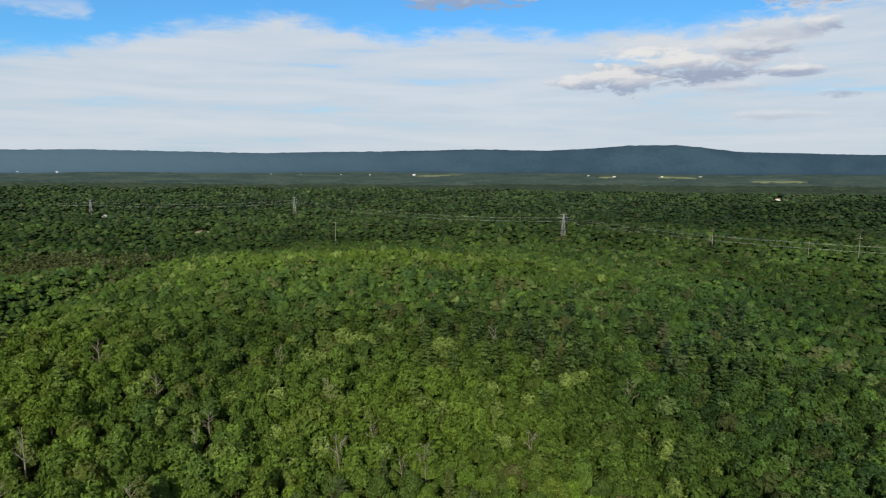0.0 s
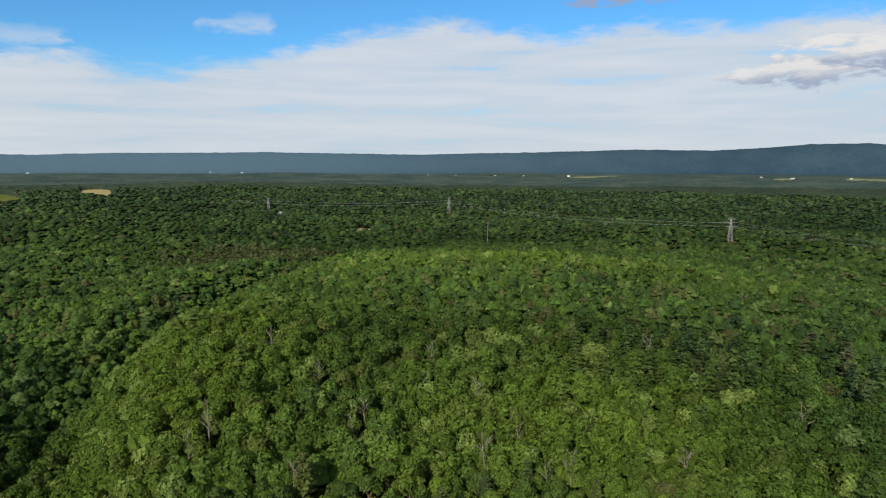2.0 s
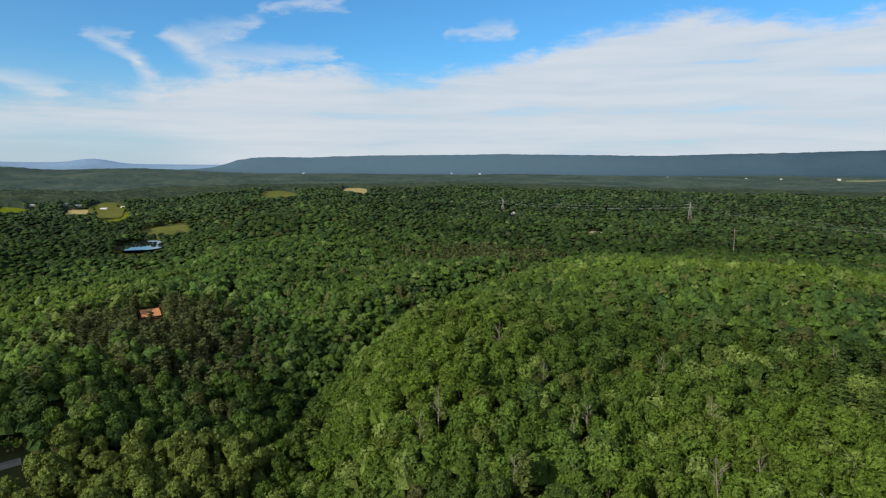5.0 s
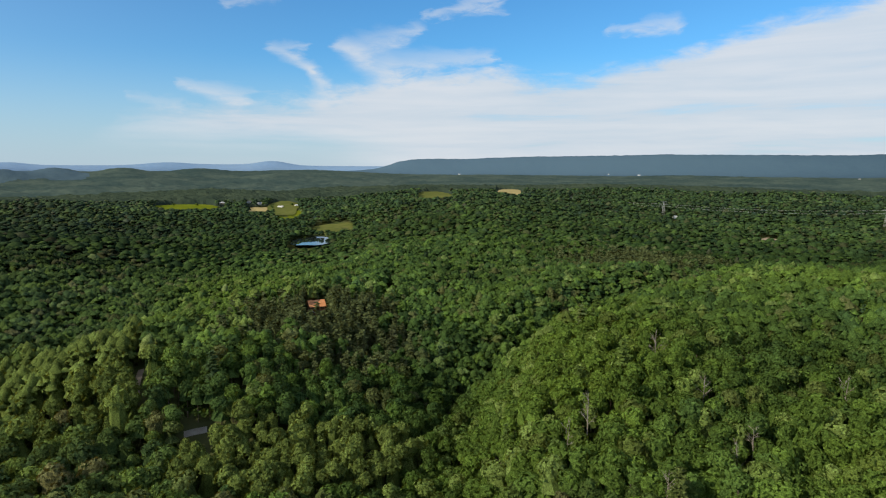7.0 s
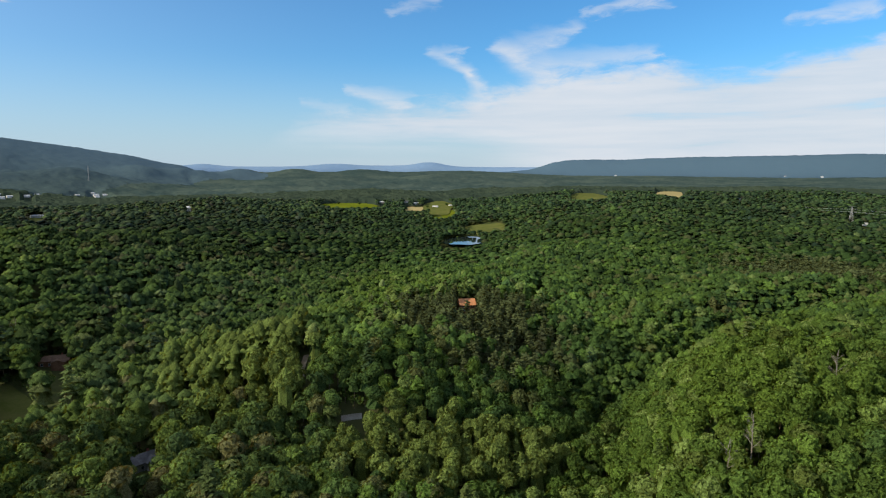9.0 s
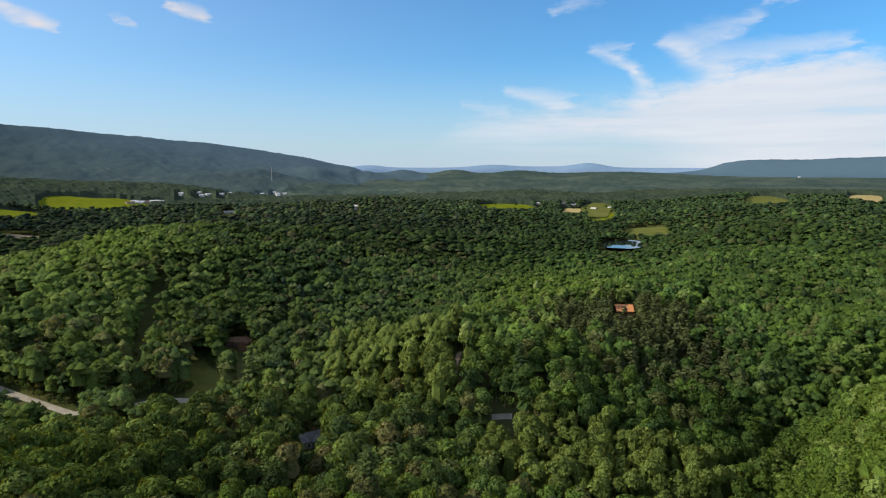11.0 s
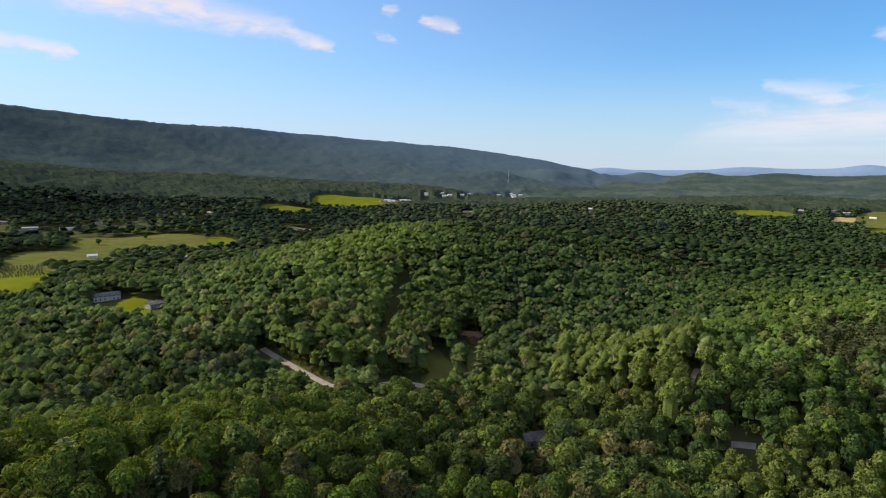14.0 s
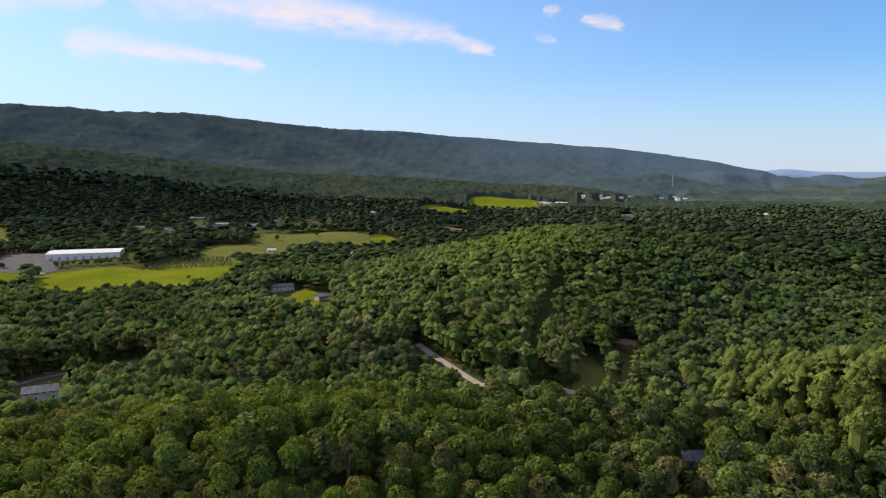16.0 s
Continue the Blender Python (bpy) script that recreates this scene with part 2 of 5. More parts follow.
# blue air haze is put into the ridge's forest colour
M_RIDGE = mottled("ridge_forest_hazed", (0.032, 0.062, 0.094), (0.046, 0.082, 0.112), 0.004, bump=1.5, scale2=0.05)
paint_haze(M_RIDGE, (0.088, 0.146, 0.195), 900.0, -3400.0)
# mountain woods with painted haze, bluer towards the far end
M_MOUNT = mottled("mountain_forest_hazed", (0.042, 0.066, 0.074), (0.072, 0.104, 0.096), 0.005, bump=2.5, scale2=0.06)
paint_haze(M_MOUNT, (0.080, 0.128, 0.165), -2500.0, -4500.0)
# pale blue of the hazy air, painted on as base colour
M_DISTANT = mottled("distant_hills_hazed", (0.19, 0.30, 0.45), (0.22, 0.33, 0.48), 0.004)


# ---------------------------------------------------------------- the lie of the land
def smooth(v, lo, hi):
    f = np.clip((v - lo) / (hi - lo), 0, 1)
    return f * f * (3 - 2 * f)


LATTICE = np.random.RandomState(7).rand(256, 256)


def waves(x, y, size, seed=0):
    """Value noise, -1 to 1, with features about that many metres wide."""
    u, v = x / size + 37.3 * seed + 1000, y / size + 91.7 * seed + 1000
    i, j = np.floor(u).astype(int), np.floor(v).astype(int)
    fu, fv = u - i, v - j
    fu, fv = fu * fu * (3 - 2 * fu), fv * fv * (3 - 2 * fv)
    a, b = LATTICE[i % 256, j % 256], LATTICE[(i + 1) % 256, j % 256]
    c, d = LATTICE[i % 256, (j + 1) % 256], LATTICE[(i + 1) % 256, (j + 1) % 256]
    return ((a * (1 - fu) + b * fu) * (1 - fv) + (c * (1 - fu) + d * fu) * fv) * 2 - 1


def polar(x, y):
    return np.degrees(np.arctan2(-x, y)), np.hypot(x, y)


def at(bearing, r):
    return -r * math.sin(radians(bearing)), r * math.cos(radians(bearing))


def knoll(x, y, bearing, r, high, across, along, turn=0.0):
    """A rounded hill; along lies on the line of sight from the hover point, turned by so many degrees."""
    cx, cy = at(bearing, r)
    a = radians(bearing + turn)
    dx, dy = x - cx, y - cy
    u, v = -dx * math.sin(a) + dy * math.cos(a), dx * math.cos(a) + dy * math.sin(a)
    return high * np.exp(-(u / along) ** 2 - (v / across) ** 2)


# lines of the plan: bearing and distance of their bends
HILL = ((112.0, 560), (106.0, 610), (100.0, 650), (93.0, 680), (86.0, 720), (78.0, 800))
VALE = ((59.5, 1080), (63.5, 850), (68.5, 650), (73.5, 480), (78.0, 370), (84.0, 310))
SPUR = ((68.5, 310), (64.0, 345), (58.0, 420), (52.0, 540), (47.0, 720))
GULLY = ((49.0, 150), (47.0, 215), (45.0, 275), (41.5, 335), (36.0, 400), (29.0, 480), (22.0, 590), (15.0, 720))


def away(x, y, line):
    """Distance in plan from a line of bends."""
    best = np.full(np.shape(x), 1e9)
    pts = [at(*p) for p in line]
    for (ax, ay), (bx, by) in zip(pts[:-1], pts[1:]):
        dx, dy = bx - ax, by - ay
        f = np.clip(((x - ax) * dx + (y - ay) * dy) / (dx * dx + dy * dy), 0, 1)
        best = np.minimum(best, np.hypot(x - ax - f * dx, y - ay - f * dy))
    return best


def ridge_line(az):
    """Crest of the long ridge across the valley, degrees above the level of the eye."""
    return np.interp(az, (-60, -34, -25, -20, -16, -9, -3, 15, 29, 35, 46, 49.5, 52, 54), (0.7, 0.8, 1.1, 1.63, 1.66, 1.19, 1.38, 0.9, 1.07, 1.02, 0.66, 0.68, 0.55, 0.1))


def ground(x, y):
    x, y = np.asarray(x, float), np.asarray(y, float)
    az, r = polar(x, y)
    az = np.where(az < -110, az + 360, az)
    plateau = 1 - smooth(az, 38 + 12 * smooth(r, 500, 1500), 62)
    z = 5 + 18 * plateau
    # the plateau climbs gently to its far rim, then drops to the wide valley
    rim = np.interp(az, (-40, 0, 20, 34, 55, 66), (38, 31, 42, 54, 44, 8))
    z = z + (rim - 23) * smooth(r, 1100, 2250) * plateau
    drop = smooth(r, 2300, 2900) * (1 - smooth(az, 56, 66))
    z = z * (1 - drop) + 22 * drop
    rise = smooth(r, 2800, 4250)
    z = z + rise * np.interp(az, (-40, 50, 60, 82, 90), (42, 48, 78, 78, 20))
    crest = EYE_Z + 4650 * np.tan(np.radians(ridge_line(az)))
    z = z + (crest - 66) * smooth(r, 4250, 4650) * (1 - smooth(az, 50, 57))
    # the mountain beyond the valley on the other side, and its dark foothill
    m_el = np.interp(az, (80, 85, 87, 95.6, 98, 109, 120, 131, 144, 170), (-0.4, 0.35, 0.8, 2.1, 2.18, 3.08, 3.7, 4.55, 4.78, 4.4))
    m_r = np.interp(az, (84, 100, 120, 150), (4500, 4100, 3600, 3200))
    f_el = np.interp(az, (92, 101, 108, 114, 124, 133, 144, 160), (-1.5, -1.3, -0.75, -0.35, 0.12, 0.95, 1.9, 2.4))
    f_r = np.interp(az, (100, 150), (2600, 2150))
    side = smooth(az, 79, 84) * (1 - smooth(az, 165, 190))
    foot = (EYE_Z - 10 + f_r * np.tan(np.radians(f_el)) - 5) * smooth(r, f_r * 0.66, f_r) * (1 - 0.35 * smooth(r, f_r, f_r * 1.1)) * smooth(az, 90, 101)
    tall = (EYE_Z + m_r * np.tan(np.radians(m_el)) - 5)
    up = np.clip((r - f_r * 1.02) / (m_r - f_r * 1.02), 0, 1)
    spur = 1 + (0.10 * waves(x, y, 700, 21) + 0.05 * waves(x, y, 260, 22)) * np.sin(np.pi * up)
    z = np.where(side > 0, np.maximum(z + foot * side, 5 + tall * up ** 1.35 * spur * side), z)
    # hills of the near country
    w = np.exp(-(away(x, y, HILL) / 165) ** 2.6)
    z = z + (np.interp(az, (74, 80, 86, 93, 100, 106, 112, 118), (20, 32, 42, 50, 49, 42, 30, 18)) - z) * w * (r < 1400)
    z = z + knoll(x, y, 46, 900, 16, 170, 300, 8) + knoll(x, y, 42, 1350, 18, 300, 350) + knoll(x, y, 127, 205, 22, 95, 48, -8)
    # the broad bright dome, and the low land beyond it
    z = z + knoll(x, y, 7, 400, 25, 165, 175) + knoll(x, y, 33, 255, 12, 55, 90) - knoll(x, y, -24, 600, 9, 150, 130) - knoll(x, y, 14, 800, 9, 260, 110)
    # valley of the creek, from the pond down to the poplars
    w = 0.85 * np.exp(-(away(x, y, VALE) / 65) ** 2)
    z = z * (1 - w) + 3.0 * w
    # level spur with the larches and the cabin
    w = np.exp(-(away(x, y, SPUR) / 66) ** 4)
    z = z * (1 - w) + np.maximum(z, 31.0) * w
    z = z + knoll(x, y, 80, 1700, 22, 300, 250) + knoll(x, y, 68, 2300, 30, 260, 300) + knoll(x, y, 93, 3000, 38, 330, 200)
    z = z + knoll(x, y, 76, 2900, 30, 300, 200)
    # small wooded hills on the skyline at the end of the mountain
    for b, d, h, a in ((91.5, 3200, 36, 150), (86.5, 3650, 34, 120), (83.0, 3850, 36, 130), (79.0, 4000, 36, 110), (74.5, 4050, 30, 140), (69.0, 4100, 32, 160), (62.5, 3600, 26, 190)):
        z = z + knoll(x, y, b, d, h, a, 170)
    z = z + 7 * smooth(r, 1500, 2600) * smooth(az, 52, 62) * (1 - smooth(az, 100, 112)) * waves(x, y, 330, 31)
    # gully between the dome and the spur
    z = z - 21 * np.exp(-(away(x, y, GULLY) / 24) ** 2) * (1 - 0.6 * smooth(r, 420, 620))
    fold = smooth(r, 330, 600) * (1 - smooth(r, 1600, 2600))
    z = z + fold * (4.5 * waves(x, y, 130, 15) + 3 * waves(x, y, 60, 16))
    bx, by = at(58.9, 1140)
    basin = np.exp(-(((x - bx) ** 2 + (y - by) ** 2) / 150 ** 2) ** 2)      # flat basin of the pond
    amp = smooth(r, 300, 1400) * (1 - basin)
    z = z * (1 - basin) + 4.0 * basin
    z = z + amp * ((5 + 4 * smooth(r, 600, 1000)) * waves(x, y, 420, 1) + 2.8 * waves(x, y, 170, 2)) * np.where(r > 4000, 0.6, 1)
    return z + 0.5 * waves(x, y, 40, 3)


def site(bearing, dip):
    """The point of the open land that lies that many degrees below the level of the eye."""
    t = math.tan(radians(dip))
    r = np.arange(100.0, 4900.0, 2.0)
    x, y = -r * math.sin(radians(bearing)), r * math.cos(radians(bearing))
    below = ground(x, y) >= EYE_Z - r * t
    k = int(np.argmax(below)) if below.any() else len(r) - 1
    return Vector((x[k], y[k], float(ground(x[k], y[k]))))


# ---------------------------------------------------------------- building kit
def mesh_of(name, verts, tris, mats, tone=None, mat_index=None, smooth_faces=False):
    me = bpy.data.meshes.new(name)
    verts, tris = np.asarray(verts, np.float32), np.asarray(tris, np.int32)
    n = tris.shape[1]
    me.vertices.add(len(verts))
    me.vertices.foreach_set("co", verts.ravel())
    me.loops.add(tris.size)
    me.loops.foreach_set("vertex_index", tris.ravel())
    me.polygons.add(len(tris))
    me.polygons.foreach_set("loop_start", np.arange(0, tris.size, n, dtype=np.int32))
    me.polygons.foreach_set("use_smooth", np.full(len(tris), smooth_faces))
    for m in mats:
        me.materials.append(m)
    if mat_index is not None:
        me.polygons.foreach_set("material_index", np.asarray(mat_index, np.int32))
    if tone is not None:
        rgba = np.ones((len(verts), 4), np.float32)
        rgba[:, :3] = tone
        me.attributes.new("leaf_tone", "FLOAT_COLOR", "POINT").data.foreach_set("color", rgba.ravel())
    me.update(calc_edges=True)
    return me


def part(name, bm, material, parent, label=""):
    me = bpy.data.meshes.new(name)
    bm.normal_update()
    bm.to_mesh(me)
    bm.free()
    me.materials.append(material)
    ob = new(name, me)
    ob.parent = parent
    if label:
        ob["label"] = label
    return ob


def thing(name, place, turn, label, category, group=""):
    ob = new(name)
    ob.matrix_world = pose(*place, 0, 0, turn)
    return tagged(ob, label, category, group)


# ---------------------------------------------------------------- ground and far country
def fan(radii, bearings, height):
    rr, aa = np.meshgrid(radii, np.radians(bearings), indexing="ij")
    x, y = -rr * np.sin(aa), rr * np.cos(aa)
    v = np.stack([x, y, height(x, y)], -1).reshape(-1, 3)
    nr, na = rr.shape
    i = np.arange((nr - 1) * na).reshape(nr - 1, na)[:, :-1].ravel()
    return v, np.stack([i, i + na, i + na + 1, i + 1], -1)


def build_ground():
    radii = np.concatenate([[0.02], np.geomspace(25, 4950, 150)])
    az = np.concatenate([np.arange(-45, 155, 0.8), np.arange(155, 315.1, 4)])
    v, q = fan(radii, az, lambda x, y: ground(x, y) - 6 * smooth(np.hypot(x, y), 1800, 1900))
    me = mesh_of("ground", v, q, [M_FLOOR], smooth_faces=True)
    tagged(new("ground", me), "dark forest floor rolling from plateau to valley", "ground", kind="structure")


FAR_START = 1900.0


def canopy(x, y):
    """Top of the far woods: the land plus uneven crowns."""
    az, r = polar(x, y)
    b = np.abs(waves(x, y, 22, 5)) * 7 + np.abs(waves(x, y, 60, 6)) * 5 + waves(x, y, 9, 8) * 2.0
    shut = 1.0 - is_open(x.ravel(), y.ravel(), 8.0).reshape(x.shape)
    return ground(x, y) + (9 + b) * (1 - 0.45 * smooth(r, 3000, 4300)) * shut - 0.8 * (1 - shut)


def build_far():
    az = np.arange(-44, 152.1, 0.25)
    r1 = 1850 * (4950 / 1850) ** np.linspace(0, 1, 150)
    v, q = fan(r1, az, canopy)
    c = v[q].mean(1)
    a, r = polar(c[:, 0], c[:, 1])
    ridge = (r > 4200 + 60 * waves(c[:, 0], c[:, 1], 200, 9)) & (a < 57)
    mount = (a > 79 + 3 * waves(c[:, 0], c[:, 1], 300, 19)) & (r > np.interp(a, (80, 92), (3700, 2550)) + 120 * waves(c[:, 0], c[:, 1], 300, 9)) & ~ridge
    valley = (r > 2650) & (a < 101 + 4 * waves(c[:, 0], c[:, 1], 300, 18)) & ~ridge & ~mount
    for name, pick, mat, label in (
            ("backdrop_ridge", ridge, M_RIDGE, "long wooded ridge across the valley, tinted with painted blue haze"),
            ("backdrop_mountain", mount, M_MOUNT, "long wooded mountain falling to the valley, tinted with painted haze"),
            ("backdrop_valley", valley, M_VALLEY, "wooded valley floor before the ridge, haze put into its colour")):
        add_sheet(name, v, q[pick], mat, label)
    rest = q[~(ridge | mount | valley)]
    add_sheet("far_woods", v, rest, M_FAR, "far rolling broadleaf woods in summer leaf")
    # hills at the end of the valley, their faint blue being painted haze
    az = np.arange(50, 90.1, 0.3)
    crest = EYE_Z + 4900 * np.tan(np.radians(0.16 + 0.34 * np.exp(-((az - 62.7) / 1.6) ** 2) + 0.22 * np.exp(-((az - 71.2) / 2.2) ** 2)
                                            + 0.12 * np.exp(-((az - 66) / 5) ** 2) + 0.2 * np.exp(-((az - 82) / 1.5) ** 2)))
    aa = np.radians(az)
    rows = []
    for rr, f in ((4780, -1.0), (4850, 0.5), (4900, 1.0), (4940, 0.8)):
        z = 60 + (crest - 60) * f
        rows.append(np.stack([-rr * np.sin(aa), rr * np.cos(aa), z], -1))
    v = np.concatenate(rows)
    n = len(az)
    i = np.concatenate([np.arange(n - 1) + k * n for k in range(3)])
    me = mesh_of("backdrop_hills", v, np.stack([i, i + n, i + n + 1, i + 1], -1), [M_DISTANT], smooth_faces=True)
    tagged(new("backdrop_hills", me), "far hills at the end of the valley, painted in haze blue", "hills", kind="structure")


def add_sheet(name, v, q, mat, label):
    used, inv = np.unique(q.ravel(), return_inverse=True)
    me = mesh_of(name, v[used], inv.reshape(q.shape), [mat], smooth_faces=name != "far_woods")
    tagged(new(name, me), label, "woods", kind="stuff" if name == "far_woods" else "structure")




# ---------------------------------------------------------------- open places (no trees stand here)
OPEN = []      # cx, cy, half across, half along the line of sight, bearing


def keep_open(bearing, dip, across, along, tall=16.0):
    """An oval without trees that reaches so far towards the hover point that trees of that height don't hide its middle."""
    p = site(bearing, dip)
    more = tall / math.tan(radians(dip))
    OPEN.append((*at(bearing, math.hypot(p.x, p.y) - more / 2), across, along + more / 2, bearing))
    return p


def is_open(x, y, margin=0.0):
    hit = np.zeros(len(x), bool)
    for cx, cy, a, b, bearing in OPEN:
        t = radians(bearing)
        dx, dy = x - cx, y - cy
        u, v = -dx * math.sin(t) + dy * math.cos(t), dx * math.cos(t) + dy * math.sin(t)
        hit |= np.abs(u / (b + margin)) ** 3 + np.abs(v / (a + margin)) ** 3 < 1
    return hit


def blob(name, bearing, dip, across, along, mat, label, category, lift=0.5, turn=0.0, seed=0, tall=15.0):
    """A field, lawn or pond of uneven oval outline on the land; it reaches on towards the hover point behind the trees before it."""
    p = site(bearing, dip)
    t = radians(bearing + turn)
    more = min(tall, 3.5 if dip < 1.3 else 99) / math.tan(radians(dip))
    r = math.hypot(p.x, p.y) - more / 2
    px, py = at(bearing, r)
    along = along + more / 2
    rings, sides = 8, 48
    v = [(px, py)]
    for i in range(1, rings + 1):
        for j in range(sides):
            a = 2 * math.pi * j / sides
            c, s = math.cos(a), math.sin(a)
            k = (abs(c) ** 3.2 + abs(s) ** 3.2) ** (-1 / 3.2) * (1 + 0.10 * math.sin(2 * a + seed) + 0.06 * math.sin(5 * a + 2 * seed)) * i / rings
            u, w = along * k * s, across * k * c
            v.append((px - math.sin(t) * u + math.cos(t) * w, py + math.cos(t) * u + math.sin(t) * w))
    v = np.array(v)
    z = ground(v[:, 0], v[:, 1]) + lift + (1.5 if r > 1700 else 0)
    if category == "pond":
        z[:] = ground(p.x, p.y) + 1.5
    v = np.column_stack([v, z])
    tri = [(0, 1 + j, 1 + (j + 1) % sides) for j in range(sides)]
    for i in range(rings - 1):
        for j in range(sides):
            a, b = 1 + i * sides + j, 1 + i * sides + (j + 1) % sides
            tri += [(a, a + sides, b + sides), (a, b + sides, b)]
    me = mesh_of(name, v, tri, [mat], smooth_faces=True)
    tagged(new(name, me), label, category, kind="structure")
    OPEN.append((px, py, across, along, bearing + turn))
    return p


# ---------------------------------------------------------------- trees
def crown_points(rng, n, R, z0, z1, lobes, spread=0.55, narrow=False):
    """Points and outward directions on the skin of a crown made of several rounded lobes."""
    c = []
    for i in range(lobes):
        a, d = rng.rand() * 6.283, R * spread * math.sqrt((i + 0.5) / lobes)
        h = z1 - (z1 - z0) * (0.24 + 0.50 * (d / R) ** 1.4 + 0.14 * rng.rand())
        if narrow:
            h = z0 + (z1 - z0) * (i + 0.6) / lobes
            d = R * 0.35 * rng.rand()
        c.append((d * math.cos(a), d * math.sin(a), h, R * (0.46 + 0.16 * rng.rand()) * (1.1 - 0.5 * i / lobes if narrow else 1)))
    c = np.array(c)
    pts, nor = [], []
    while len(pts) < n:
        k = rng.randint(lobes)
        d = rng.randn(3)
        d /= np.linalg.norm(d)
        if d[2] < -0.35:
            continue
        p = c[k, :3] + d * c[k, 3] * np.array([1, 1, 0.85]) * (0.88 + 0.24 * rng.rand())
        dist = np.linalg.norm((p - c[:, :3]), axis=1) / c[:, 3]
        dist[k] = 9
        if dist.min() < 0.82:
            continue
        pts.append(p)
        nor.append(d)
    return np.array(pts), np.array(nor), c


def sprays(rng, pts, nor, size, jitter=0.27, quad=False):
    """A leafy spray at each point: a triangle, or two folded along the middle."""
    n = nor + jitter * rng.randn(*nor.shape)
    n /= np.linalg.norm(n, axis=1)[:, None]
    ref = rng.randn(*n.shape)
    u = np.cross(n, ref)
    u /= np.linalg.norm(u, axis=1)[:, None]
    w = np.cross(n, u)
    s = size * (0.7 + 0.6 * rng.rand(len(n)))[:, None]
    i = np.arange(len(n))
    if not quad:
        v = np.concatenate([pts + u * s * 0.62, pts - u * s * 0.35 + w * s * 0.55, pts - u * s * 0.35 - w * s * 0.55])
        return v, np.stack([i, i + len(n), i + 2 * len(n)], -1)
    fold = n * s * 0.18
    v = np.concatenate([pts + u * s * 0.6, pts + w * s * 0.42 - fold, pts - u * s * 0.6, pts - w * s * 0.42 - fold])
    m = len(n)
    return v, np.concatenate([np.stack([i, i + m, i + 2 * m], -1), np.stack([i, i + 2 * m, i + 3 * m], -1)])


def join(chunks):
    vs, ts, k = [], [], 0
    for v, t in chunks:
        vs.append(v)
        ts.append(t + k)
        k += len(v)
    return np.concatenate(vs), np.concatenate(ts)


def tube(points, radii, sides=6):
    """A tapering limb along some points."""
    pts = [Vector(p) for p in points]
    v, f = [], []
    for i, p in enumerate(pts):
        d = (pts[min(i + 1, len(pts) - 1)] - pts[max(i - 1, 0)]).normalized()
        a = d.orthogonal().normalized()
        b = d.cross(a)
        for j in range(sides):
            t = 6.2832 * j / sides
            v.append(p + (a * math.cos(t) + b * math.sin(t)) * radii[i])
    for i in range(len(pts) - 1):
        for j in range(sides):
            a, b = i * sides + j, i * sides + (j + 1) % sides
            f += [(a, b, b + sides), (a, b + sides, a + sides)]
    return np.array([tuple(p) for p in v]), np.array(f)


def dome(rng, R, z0, z1, rings, sides):
    """A rough closed crown top of few faces."""
    v, t = [(0, 0, z1)], []
    for i in range(1, rings + 1):
        a0 = rng.rand() * 6
        for j in range(sides):
            a, h = a0 + 6.2832 * j / sides, 1.45 * i / rings
            q = R * math.sin(h) * (0.8 + 0.4 * rng.rand())
            v.append((q * math.cos(a), q * math.sin(a), z0 + (z1 - z0) * math.cos(h) * (0.8 + 0.35 * rng.rand())))
    t += [(0, 1 + j, 1 + (j + 1) % sides) for j in range(sides)]
    for i in range(rings - 1):
        for j in range(sides):
            a, b = 1 + i * sides + j, 1 + i * sides + (j + 1) % sides
            t += [(a, a + sides, b + sides), (a, b + sides, b)]
    return np.array(v, float), np.array(t)


def trunk_mesh(rng, H, limbs, c, r0=0.32):
    top = (0.4 * rng.randn(), 0.4 * rng.randn(), H * 0.86)
    mid = (0.2 * rng.randn(), 0.2 * rng.randn(), H * 0.45)
    chunks = [tube([(0, 0, -1.0), mid, top], [r0, r0 * 0.7, r0 * 0.2])]
    for i in range(limbs):
        e = c[i % len(c)]
        s = np.array(mid) * (0.7 + 0.6 * rng.rand())
        chunks.append(tube([s, (s + e[:3]) / 2 + np.array([0, 0, -0.5]), e[:3]], [r0 * 0.45, r0 * 0.3, r0 * 0.12], 4))
    return join(chunks)


def broadleaf(rng, cards, size, quad, lobes=9, R=5.2, H=20.0, core=True, narrow=False, limbs=5, low=0.32):
    p, n, c = crown_points(rng, cards, R, H * low, H, lobes, narrow=narrow)
    chunks = [sprays(rng, p, n, size, quad=quad)]
    if core:
        for e in c:
            v, t = dome(rng, e[3] * 0.82, -e[3] * 0.2, e[3] * 0.78, 2, 6)
            chunks.append((v + e[:3], t))
    return join(chunks), trunk_mesh(rng, H, limbs, c)


def pine(rng, tiers, per, size, H=23.0, R=4.2, slim=False):
    """White pine: flat, feathery whorls of branches with gaps; slim: a narrow plantation spire."""
    pts, nor = [], []
    for k in range(tiers):
        f = k / (tiers - 1)
        z = H * (0.30 + 0.68 * f)
        reach = R * (1 - f) ** 0.75 * (0.8 + 0.3 * rng.rand()) + 0.4
        arms = 5 if not slim else 4
        a0 = rng.rand() * 6
        for i in range(arms):
            a = a0 + 6.2832 * i / arms + 0.3 * rng.randn()
            rr = reach * (0.75 + 0.4 * rng.rand())
            for s in range(per):
                q = rr * (s + 0.6 + 0.4 * rng.rand()) / per
                pts.append((q * math.cos(a) + 0.35 * rng.randn(), q * math.sin(a) + 0.35 * rng.randn(), z + 0.10 * q + 0.18 * rng.randn()))
                nor.append((0.3 * math.cos(a), 0.3 * math.sin(a), 1.0))
    return sprays(rng, np.array(pts), np.array(nor), size, 0.25)


